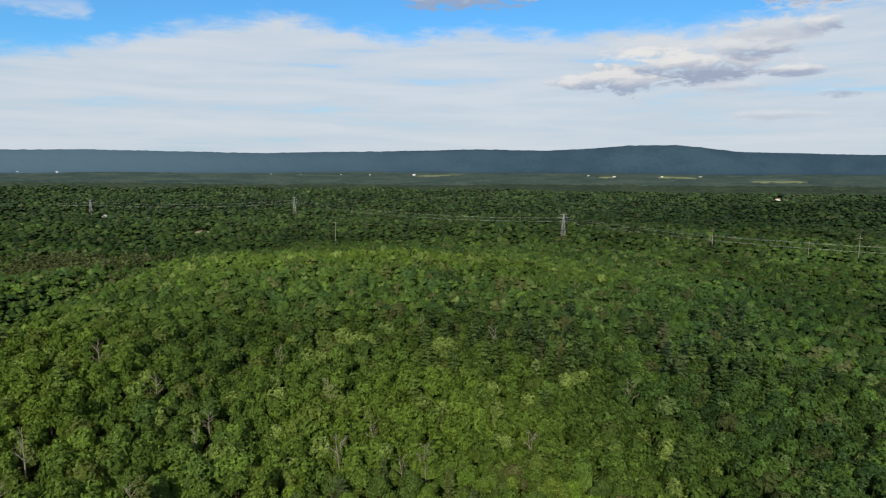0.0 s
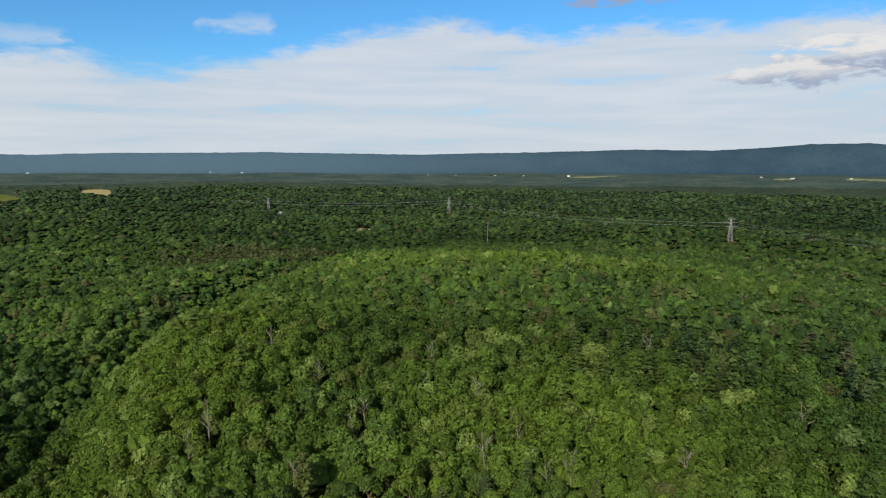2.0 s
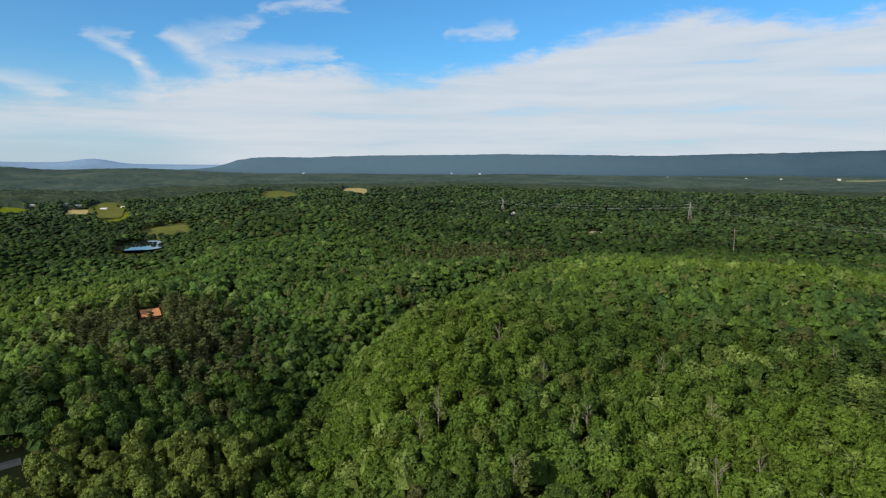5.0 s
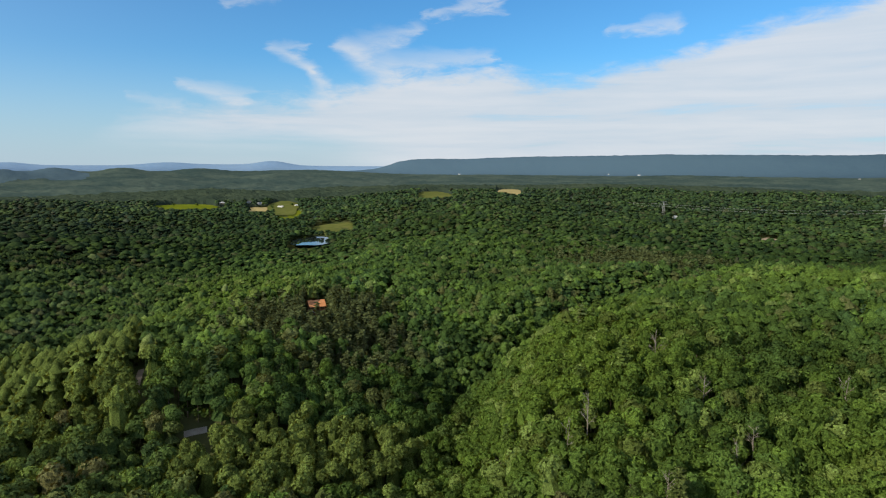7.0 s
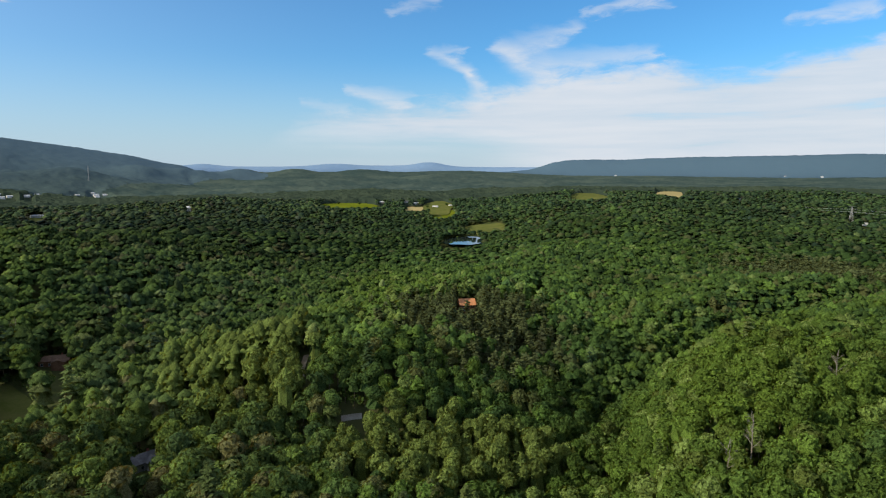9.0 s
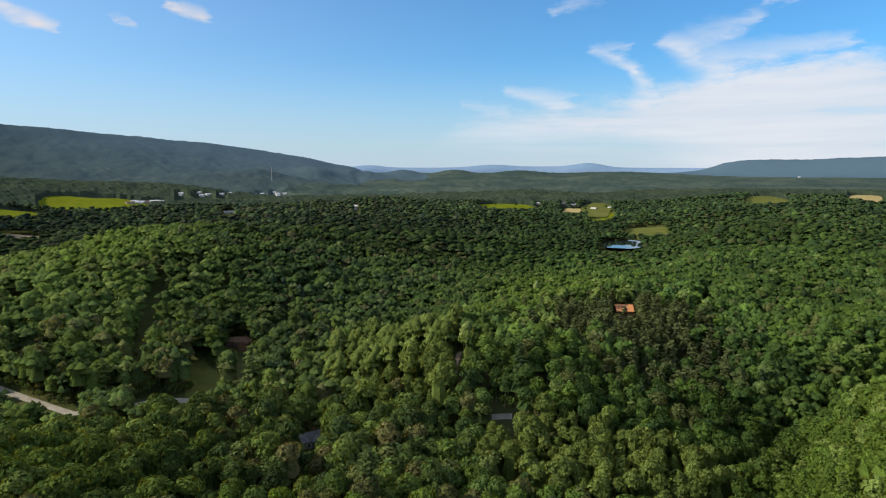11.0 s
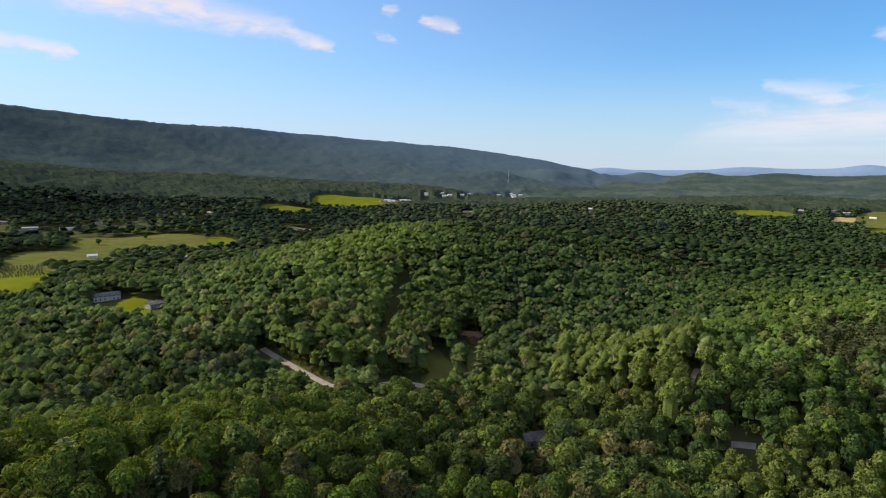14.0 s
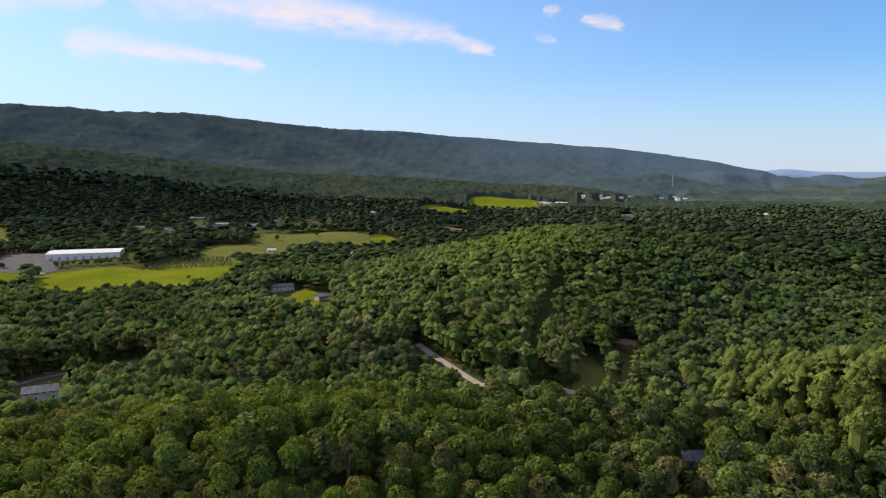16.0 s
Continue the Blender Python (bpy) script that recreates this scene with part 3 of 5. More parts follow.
def dead_tree_mesh(rng, H):
    chunks = [tube([(0, 0, -1), (0.2 * rng.randn(), 0.2 * rng.randn(), H * 0.5), (0.5 * rng.randn(), 0.5 * rng.randn(), H)], [0.24, 0.17, 0.04])]
    for i in range(11):
        z, a = H * (0.55 + 0.038 * i), rng.rand() * 6.28
        L = (1.2 + 2.0 * rng.rand()) * (1.25 - 0.05 * i)
        e1 = np.array([math.cos(a) * L * 0.5, math.sin(a) * L * 0.5, z + L * 0.4])
        e2 = np.array([math.cos(a) * L, math.sin(a) * L, z + L * 0.9])
        chunks.append(tube([(0, 0, z), e1, e2], [0.08, 0.055, 0.02], 4))
        for b in range(3):
            chunks.append(tube([e1, e1 + rng.randn(3) * 0.4 + np.array([math.cos(a), math.sin(a), 0.8])], [0.045, 0.015], 3))
    return join(chunks)


def scatter(r0, r1, spacing, seed, a0=-42.0, a1=151.0):
    """Jittered places on a triangular grid within a ring of the plan."""
    rng = np.random.RandomState(seed)
    n = int(2 * r1 / spacing) + 2
    i, j = np.meshgrid(np.arange(n), np.arange(int(n / 0.866)), indexing="ij")
    x = (i + 0.5 * (j % 2)) * spacing - r1
    y = j * 0.866 * spacing - r1
    x, y = x + spacing * 0.30 * rng.randn(*x.shape), y + spacing * 0.30 * rng.randn(*x.shape)
    x, y = x.ravel(), y.ravel()
    az, r = polar(x, y)
    az = np.where(az < -120, az + 360, az)
    keep = (r >= r0) & (r < r1) & (az > a0) & (az < a1)
    x, y = x[keep], y[keep]
    keep = ~is_open(x, y)
    return x[keep], y[keep]


# stands of the plan: bearing, distance, half across, half along, turn
LARCH = ((58.5, 350, 48, 75, 0), (31.0, 620, 75, 80, 0))
POPLAR = ((80.5, 330, 32, 60, 0), (76, 275, 16, 26, 0), (62, 222, 40, 24, 0))
PINES = ((-3, 255, 22, 26, 0), (-9, 265, 22, 34, 0), (-24, 300, 40, 60, 0), (127.5, 300, 22, 24, 0))
# darker woods, with cloud and slope shade put into the leaf tone
DARK_AND_SHADED = ((109, 232, 60, 34, 0), (-22, 200, 60, 60, 0), (-30, 420, 120, 150, 0), (24, 760, 170, 160, 0), (49.5, 270, 22, 90, 0), (88, 1150, 280, 280, 0), (89, 520, 110, 120, 0), (82, 900, 260, 330, 0), (87, 540, 85, 130, 0), (80, 480, 50, 90, 0), (116, 330, 50, 30, 0), (136, 1700, 560, 480, 0), (112, 1500, 330, 260, 0), (-25, 1200, 330, 220, 0))
# fresh pale woods, with sunlight on the slopes put into the leaf tone
PALE_AND_SUNLIT = ((4, 190, 60, 45, 0), (6, 430, 130, 45, 0), (36, 240, 42, 85, 0), (128, 225, 90, 60, 0), (105, 620, 60, 160, 0), (66, 480, 40, 120, 0))


def stand(x, y, stands):
    """1 well inside one of the stands, 0 outside, with an uneven rim."""
    s = np.zeros(len(x))
    for bearing, r, a, b, turn in stands:
        s = np.maximum(s, knoll(x, y, bearing, r, 1.0, a * 1.2, b * 1.2, turn))
    return s + 0.22 * waves(x, y, 28, 11)


def larch_at(x, y):
    """Whether the tree at a place is a larch: the stands thin out towards their rims."""
    f = np.abs(np.sin(x * 12.9898 + y * 78.233) * 43758.5453) % 1.0
    return stand(x, y, LARCH) > 0.35 + 0.45 * f


def tones(x, y, seed):
    """Leaf tone of each tree: its species, with shade, sunlight and haze painted in."""
    rng = np.random.RandomState(seed)
    n = len(x)
    f = rng.rand(n)
    oak, maple, dark, olive, pale = (np.array(c) for c in ((0.070, 0.122, 0.032), (0.096, 0.162, 0.034), (0.050, 0.092, 0.030),
                                                           (0.104, 0.122, 0.044), (0.132, 0.186, 0.056)))
    c = np.where((f < 0.48)[:, None], oak, np.where((f < 0.70)[:, None], maple, np.where((f < 0.87)[:, None], dark, np.where((f < 0.95)[:, None], olive, pale))))
    c = c * (0.70 + 0.58 * rng.rand(n))[:, None] * (1 + 0.24 * waves(x, y, 75, 12) + 0.18 * waves(x, y, 210, 13))[:, None]
    # cloud shadow over the farther woods, painted in as a darker tone
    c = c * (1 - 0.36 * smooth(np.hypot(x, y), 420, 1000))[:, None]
    # blue air haze painted into the leaves, growing with distance
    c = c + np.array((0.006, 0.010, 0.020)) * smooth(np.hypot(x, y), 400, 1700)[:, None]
    c = c * (1 + grown(x, y)[:, None] * np.array((0.18, 0.02, 0.20)))
    # cloud shadow and shaded flanks painted in as darker leaves
    dk = np.clip(stand(x, y, DARK_AND_SHADED), 0, 1)[:, None]
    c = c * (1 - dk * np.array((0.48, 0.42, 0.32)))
    # pale stands; sunlit slopes painted in as brighter green
    b = np.clip(stand(x, y, PALE_AND_SUNLIT), 0, 1)[:, None]
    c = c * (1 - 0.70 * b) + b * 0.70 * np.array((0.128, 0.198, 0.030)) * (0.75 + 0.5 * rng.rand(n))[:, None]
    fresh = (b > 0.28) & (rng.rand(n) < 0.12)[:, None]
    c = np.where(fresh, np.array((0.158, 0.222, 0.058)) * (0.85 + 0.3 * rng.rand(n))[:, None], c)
    la = larch_at(x, y)[:, None]
    c = np.where(la, np.array((0.098, 0.122, 0.050)) * (0.75 + 0.5 * rng.rand(n))[:, None], c)
    po = (stand(x, y, POPLAR) > 0.5)[:, None]
    return np.where(po, np.array((0.126, 0.172, 0.044)) * (0.7 + 0.6 * rng.rand(n))[:, None], c)


def grown(x, y):
    """How far the trees of a place are the old, wide ones of the valley: 0 to 1."""
    az, r = polar(x, y)
    return smooth(az, 62, 84)


def thin_out(x, y, seed):
    """Old trees stand wider apart."""
    keep = np.random.RandomState(seed).rand(len(x)) > 0.40 * grown(x, y)
    return x[keep], y[keep]


def forest(name, kits, x, y, scale, seed, label, rounded=False):
    """Many trees joined: kits maps a pick of the trees to the templates that they take."""
    rng = np.random.RandomState(seed)
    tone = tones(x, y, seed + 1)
    far = np.hypot(x, y)
    z = ground(x, y) - 4.5 * smooth(far, 620, 820) * (1 - smooth(far, 1150, 1600))      # lower woods further off
    vs, ts, cs, k = [], [], [], 0
    for pick, templates, lean in kits:
        which = rng.randint(len(templates), size=len(x))
        for m, (v, t) in enumerate(templates):
            idx = np.where(pick & (which == m))[0]
            if not len(idx):
                continue
            a = rng.rand(len(idx)) * 6.2832
            s = (scale[0] + (scale[1] - scale[0]) * rng.rand(len(idx))) * (1 + 0.30 * grown(x[idx], y[idx]))
            h = (0.4 + 0.6 * s) * (0.88 + 0.24 * rng.rand(len(idx)))
            ca, sa = np.cos(a) * s, np.sin(a) * s
            out = np.empty((len(idx), len(v), 3), np.float32)
            out[..., 0] = ca[:, None] * v[None, :, 0] - sa[:, None] * v[None, :, 1] + x[idx][:, None]
            out[..., 1] = sa[:, None] * v[None, :, 0] + ca[:, None] * v[None, :, 1] + y[idx][:, None]
            out[..., 2] = h[:, None] * v[None, :, 2] + z[idx][:, None]
            vs.append(out.reshape(-1, 3))
            ts.append((t[None] + (np.arange(len(idx)) * len(v))[:, None, None]).reshape(-1, 3) + k)
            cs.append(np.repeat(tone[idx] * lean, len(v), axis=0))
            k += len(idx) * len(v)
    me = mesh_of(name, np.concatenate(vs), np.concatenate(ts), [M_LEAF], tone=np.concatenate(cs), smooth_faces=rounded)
    return tagged(new(name, me), label, "woods", kind="stuff")


# ---------------------------------------------------------------- fields, lawns, water, clearings
def build_fields():
    m, k, b = principled("pond_water", (0.02, 0.03, 0.03), 0.04, 0.5)
    blob("meadow_1", 57.8, 5.25, 40, 50, M_LAWN, "green marshy meadow beside the pond", "meadow", 0.3, seed=2, tall=9)
    blob("pond", 59.6, 6.25, 30, 24, m, "still pond mirroring the pale sky", "pond", 0.6, seed=1, tall=8)
    keep_open(59.8, 6.6, 34, 40, 13)
    for i, (bearing, dip, a, l, mat, lab, *tall) in enumerate((
            (62.0, 3.05, 40, 50, M_LAWN, "green pasture among the farms"), (61.6, 3.9, 34, 60, M_GRASS, "green pasture by the creek"),
            (64.0, 3.45, 26, 40, M_HAY, "mown strip of pasture"), (69.8, 3.22, 80, 60, M_GRASS, "long green hill pasture"),
            (138.6, 8.25, 62, 70, M_GRASS, "bright sunlit mown meadow"), (131.8, 8.65, 40, 36, M_GRASS, "bright sunlit mown meadow"),
            (145.3, 7.6, 24, 45, M_GRASS, "bright sunlit mown meadow"), (122.0, 5.5, 95, 55, M_LAWN, "yellow-green hay meadow on the valley floor", 18.0),
            (127.5, 6.35, 62, 30, M_LAWN, "yellow-green hay meadow on the valley floor", 18.0), (117.9, 5.5, 26, 50, M_LAWN, "yellow-green hay meadow on the valley floor", 18.0),
            (115.3, 5.8, 24, 30, M_GRASS, "small green paddock"), (109.0, 5.2, 34, 30, M_SOIL, "pale bare yard in the woods"),
            (119.6, 8.9, 10, 20, M_GRASS, "sunlit lawn beside a house"), (122.6, 10.6, 12, 16, M_GRASS, "sunlit lawn beside a house"),
            (104.0, 2.4, 130, 40, M_GRASS, "green pasture below the foothill", 10.0), (110.0, 3.25, 75, 40, M_GRASS, "green pasture below the foothill", 10.0),
            (147.0, 4.3, 60, 80, M_LAWN, "green field at the foot of the mountain"), (42.0, 2.0, 42, 70, M_HAY, "tan mown hayfield on the plateau rim"),
            (0.2, 0.86, 165, 14, M_PALE_FIELD, "pale yellow field before the ridge"),
            (-14.2, 0.95, 40, 30, M_PALE_FIELD, "pale field before the ridge"), (-20.0, 0.92, 100, 30, M_PALE_FIELD, "pale field before the ridge"),
            (-27.5, 1.2, 130, 40, M_PALE_FIELD, "pale green field before the ridge"), (48.6, 2.2, 50, 50, M_LAWN, "strip of pasture on the plateau"), (85.0, 3.1, 36, 50, M_LAWN, "open pasture in a gap of the woods"))):
        blob("field_%d" % (i + 1), bearing, dip, a, l, mat, lab, "field", 0.5, seed=i, tall=tall[0] if tall else 15.0)
    # small clearings near
    blob("lawn_1", 96.6, 17.0, 9, 15, M_LAWN, "yellow-green lawn below the brown house", "lawn", 0.3, seed=3, tall=18)
    blob("lawn_2", 99.0, 19.6, 18, 7, M_LAWN, "rough grass along the gravel road", "lawn", 0.3, seed=4, tall=10)
    blob("lawn_3", 138.0, 15.6, 24, 12, M_LAWN, "mown lawn behind the white house", "lawn", 0.3, seed=5, tall=10)
    blob("bare_patch_1", 20.8, 5.6, 15, 10, M_SOIL, "bare sandy clearing in the woods", "clearing", 0.5, seed=6, tall=8)
    blob("bare_patch_2", 38.0, 23.0, 3, 4, M_SOIL, "stony clearing among tall trees", "clearing", 0.3, seed=7, tall=2)
    # straight cut through the woods on the hill, and the wooded gap of the lane
    for bearing, dip in ((99.5, 9.6), (100.0, 10.8), (100.4, 12.0), (100.8, 13.2), (101.2, 14.6), (101.6, 16.0)):
        keep_open(bearing, dip, 4.5, 16, 5)
    for bearing, dip in ((73.6, 16.0), (74.0, 16.8), (74.6, 18.7), (74.0, 20.0)):
        keep_open(bearing, dip, 1.2, 5, 3)


def road(name, stops, width, mat, label, tall=11.0):
    """A road along stops given by bearing and dip; it lies on the land."""
    pts = [site(*s) for s in stops]
    line = []
    for i in range(len(pts) - 1):
        p0, p1, p2, p3 = pts[max(i - 1, 0)], pts[i], pts[i + 1], pts[min(i + 2, len(pts) - 1)]
        for j in range(12):
            t = j / 12
            line.append(0.5 * ((2 * p1) + (p2 - p0) * t + (2 * p0 - 5 * p1 + 4 * p2 - p3) * t * t + (3 * p1 - p0 - 3 * p2 + p3) * t ** 3))
    line.append(pts[-1])
    v = []
    for i, p in enumerate(line):
        d = (line[min(i + 1, len(line) - 1)] - line[max(i - 1, 0)])
        n = Vector((-d.y, d.x, 0)).normalized() * width / 2
        for k in (-1, -0.4, 0.4, 1):
            q = p + n * k
            v.append((q.x, q.y, float(ground(q.x, q.y)) + (0.55 if abs(k) < 1 else 0.42)))
    q = [(i * 4 + k, i * 4 + k + 1, i * 4 + k + 5, i * 4 + k + 4) for i in range(len(line) - 1) for k in range(3)]
    me = mesh_of(name, v, q, [mat], smooth_faces=True)
    tagged(new(name, me), label, "road", kind="structure")
    if tall:
        for p in line[::3]:
            az, r = polar(p.x, p.y)
            more = tall / ((EYE_Z - p.z) / r)
            OPEN.append((*at(float(az), r - more / 2), width * 0.7 + 1.5, width + more / 2, float(az)))


build_fields()
road("road_1", ((112.4, 15.4), (110.7, 16.5), (108.6, 17.8), (106.6, 18.9)), 4.2, M_GRAVEL, "pale gravel road winding through the woods", 14)
road("road_2", ((106.6, 18.9), (103.2, 19.0), (100.2, 18.8), (97.0, 19.3), (93.5, 19.9), (86.0, 20.9), (80.5, 20.6)), 4.2, M_GRAVEL, "pale gravel road winding through the woods", 1)
road("road_3", ((100.6, 18.7), (98.8, 19.0), (96.8, 19.35)), 4.6, M_GRAVEL, "pale sunlit bend of the gravel road", 14)
road("road_4", ((73.9, 16.4), (74.3, 17.6), (74.4, 18.6)), 2.6, M_SOIL, "narrow dirt lane between tall trees", 2)
road("road_5", ((70.9, 21.95), (70.0, 21.9), (69.0, 21.85)), 2.6, M_GRAVEL, "pale gravel lane glimpsed between trees", 5)
road("road_6", ((148.5, 16.4), (145.7, 15.95), (142.5, 15.6), (139.3, 15.45), (136.2, 15.3)), 5.5, M_ASPHALT, "grey asphalt lane behind the white house", 8)
road("road_7", ((148.0, 6.0), (144.5, 6.6), (142.4, 7.4), (143.2, 8.0), (145.5, 8.3), (148.5, 8.6)), 9.0, M_GRAVEL, "pale drive curving through the meadow", 0)
road("road_8", ((138.5, 4.9), (131.0, 4.6), (126.6, 4.5), (122.0, 4.2), (117.0, 4.1)), 12.0, M_ASPHALT, "grey valley road past the farms", 10)
build_ground()


# ---------------------------------------------------------------- buildings and power line
def box(bm, x0, x1, y0, y1, z0, z1, bevel=0.0):
    r = bmesh.ops.create_cube(bm, size=1.0, matrix=Matrix.LocRotScale(((x0 + x1) / 2, (y0 + y1) / 2, (z0 + z1) / 2), None, (x1 - x0, y1 - y0, z1 - z0)))
    if bevel:
        bmesh.ops.bevel(bm, geom=list({e for v in r["verts"] for e in v.link_edges}), offset=bevel, segments=1, affect="EDGES")
    return bm


def cuboid(*a, **k):
    return box(bmesh.new(), *a, **k)


def striped(name, a, b2, scale, rough=0.7, axis=2):
    """Boarded or ribbed surface: fine lines across one axis, with weathering."""
    m, k, b = principled(name, rough=rough, spec=0.2)
    co = k.add("ShaderNodeTexCoord").outputs["Object"]
    c = k.add("ShaderNodeSeparateXYZ", {0: co}).outputs[axis]
    line = k.math("FRACT", k.math("MULTIPLY", c, scale))
    f = k.step(line, 0.0, 0.18)
    wear = k.noise(co, 0.6, 5.0)
    col = k.mix(k.step(wear, 0.3, 0.7), (*a, 1), (*b2, 1))
    col = k.mix(f, k.mix(0.35, col, (0.02, 0.02, 0.02, 1)), col)
    k.put(b.inputs["Base Color"], col)
    k.put(b.inputs["Normal"], k.add("ShaderNodeBump", {"Height": f, "Strength": 0.5, "Distance": 0.02}).outputs[0])
    return m


W_WHITE = striped("white_siding", (0.66, 0.65, 0.62), (0.78, 0.77, 0.74), 5.0)
W_GREY = striped("grey_siding", (0.32, 0.32, 0.33), (0.42, 0.42, 0.42), 5.0)
W_BROWN = striped("brown_boards", (0.16, 0.08, 0.045), (0.24, 0.13, 0.075), 4.0)
W_TAN = striped("tan_siding", (0.42, 0.34, 0.24), (0.52, 0.44, 0.32), 5.0)
R_ORANGE = striped("orange_roof", (0.62, 0.25, 0.10), (0.72, 0.33, 0.15), 2.5, 0.6, 0)
R_GREY = striped("grey_shingles", (0.14, 0.14, 0.155), (0.24, 0.24, 0.26), 5.0, 0.85, 1)
R_PALE = striped("pale_metal_roof", (0.62, 0.62, 0.62), (0.78, 0.78, 0.78), 2.0, 0.5, 0)
R_BROWN = striped("brown_shingles", (0.19, 0.12, 0.085), (0.28, 0.18, 0.12), 5.0, 0.85, 1)
M_GLASS = principled("window_glass", (0.03, 0.04, 0.05), 0.08, 0.5)[0]
M_TRIM = mottled("white_trim", (0.68, 0.67, 0.64), (0.78, 0.77, 0.75), 0.5, 0.6)
M_BRICK = mottled("chimney_brick", (0.20, 0.08, 0.05), (0.32, 0.14, 0.09), 1.5, bump=0.02)
M_STEEL = mottled("galvanised_steel", (0.30, 0.30, 0.29), (0.42, 0.42, 0.41), 0.3, 0.55)
M_WIRE = mottled("aluminium_wire", (0.40, 0.40, 0.39), (0.50, 0.50, 0.49), 0.05, 0.45)
M_POLE = mottled("weathered_pole", (0.24, 0.20, 0.15), (0.36, 0.31, 0.25), 0.8, bump=0.02)


def gable_roof(w, d, h, pitch, over=0.5, thick=0.28):
    bm = bmesh.new()
    top = h + (d / 2) * pitch
    for side in (-1, 1):
        e = side * (d / 2 + over)
        ze = h - over * pitch
        a = [bm.verts.new(p) for p in ((-w / 2 - over, 0, top), (w / 2 + over, 0, top), (w / 2 + over, e, ze), (-w / 2 - over, e, ze),
                                       (-w / 2 - over, 0, top + thick), (w / 2 + over, 0, top + thick), (w / 2 + over, e, ze + thick), (-w / 2 - over, e, ze + thick))]
        for f in ((0, 1, 2, 3), (4, 5, 6, 7), (0, 1, 5, 4), (1, 2, 6, 5), (2, 3, 7, 6), (3, 0, 4, 7)):
            bm.faces.new([a[i] for i in f])
    bmesh.ops.recalc_face_normals(bm, faces=bm.faces)
    return bm


def gable_walls(w, d, h, pitch):
    bm = bmesh.new()
    top = h + (d / 2) * pitch
    v = [bm.verts.new(p) for p in ((-w / 2, -d / 2, -2), (w / 2, -d / 2, -2), (w / 2, d / 2, -2), (-w / 2, d / 2, -2),
                                   (-w / 2, -d / 2, h), (w / 2, -d / 2, h), (w / 2, d / 2, h), (-w / 2, d / 2, h), (-w / 2, 0, top), (w / 2, 0, top))]
    for f in ((0, 1, 5, 4), (2, 3, 7, 6), (1, 2, 6, 9, 5), (3, 0, 4, 8, 7), (4, 5, 9, 8), (6, 7, 8, 9)):
        bm.faces.new([v[i] for i in f])
    bmesh.ops.recalc_face_normals(bm, faces=bm.faces)
    return bm


def house(bearing, dip, w, d, h, wall_mat, roof_mat, label, turn=0.0, pitch=0.5, name="house", chimney=True, wing=False, tall=11.0, group="", clear=0.62):
    p = keep_open(bearing, dip, w * clear, d * 0.8, tall)
    e = thing(name, p, bearing + turn, label, "house" if name == "house" else name.replace("_", " "), group)
    part("wall", gable_walls(w, d, h, pitch), wall_mat, e)
    part("roof", gable_roof(w, d, h, pitch), roof_mat, e)
    n = max(2, int(w / 3.2))
    for side in (-1, 1):
        for storey in range(1 if h < 4 else 2):
            for i in range(n):
                x = -w / 2 + w * (i + 0.5) / n
                z = 1.0 + 2.7 * storey
                y = side * d / 2
                if side < 0 and storey == 0 and i == n // 2:
                    part("door", cuboid(x - 0.5, x + 0.5, y - 0.06, y + 0.06, 0.05, 2.15), M_TRIM, e)
                    continue
                win = part("window", cuboid(x - 0.62, x + 0.62, y - 0.07, y + 0.07, z - 0.08, z + 1.38), M_TRIM, e)
                part("pane", cuboid(x - 0.5, x + 0.5, y - 0.09, y + 0.09, z + 0.04, z + 1.26), M_GLASS, win)
    if chimney:
        top = h + (d / 2) * pitch
        part("chimney", cuboid(w * 0.2, w * 0.2 + 0.8, 0.2, 1.0, h, top + 1.1), M_BRICK, e)
    if wing:
        bw = gable_walls(d * 0.9, w * 0.45, h, pitch)
        bw.transform(Matrix.Translation((w * 0.22, -d * 0.55, 0)) @ Matrix.Rotation(radians(90), 4, "Z"))
        part("wall", bw, wall_mat, e)
        br = gable_roof(d * 0.9, w * 0.45, h, pitch)
        br.transform(Matrix.Translation((w * 0.22, -d * 0.55, 0)) @ Matrix.Rotation(radians(90), 4, "Z"))
        part("roof", br, roof_mat, e)
    return e


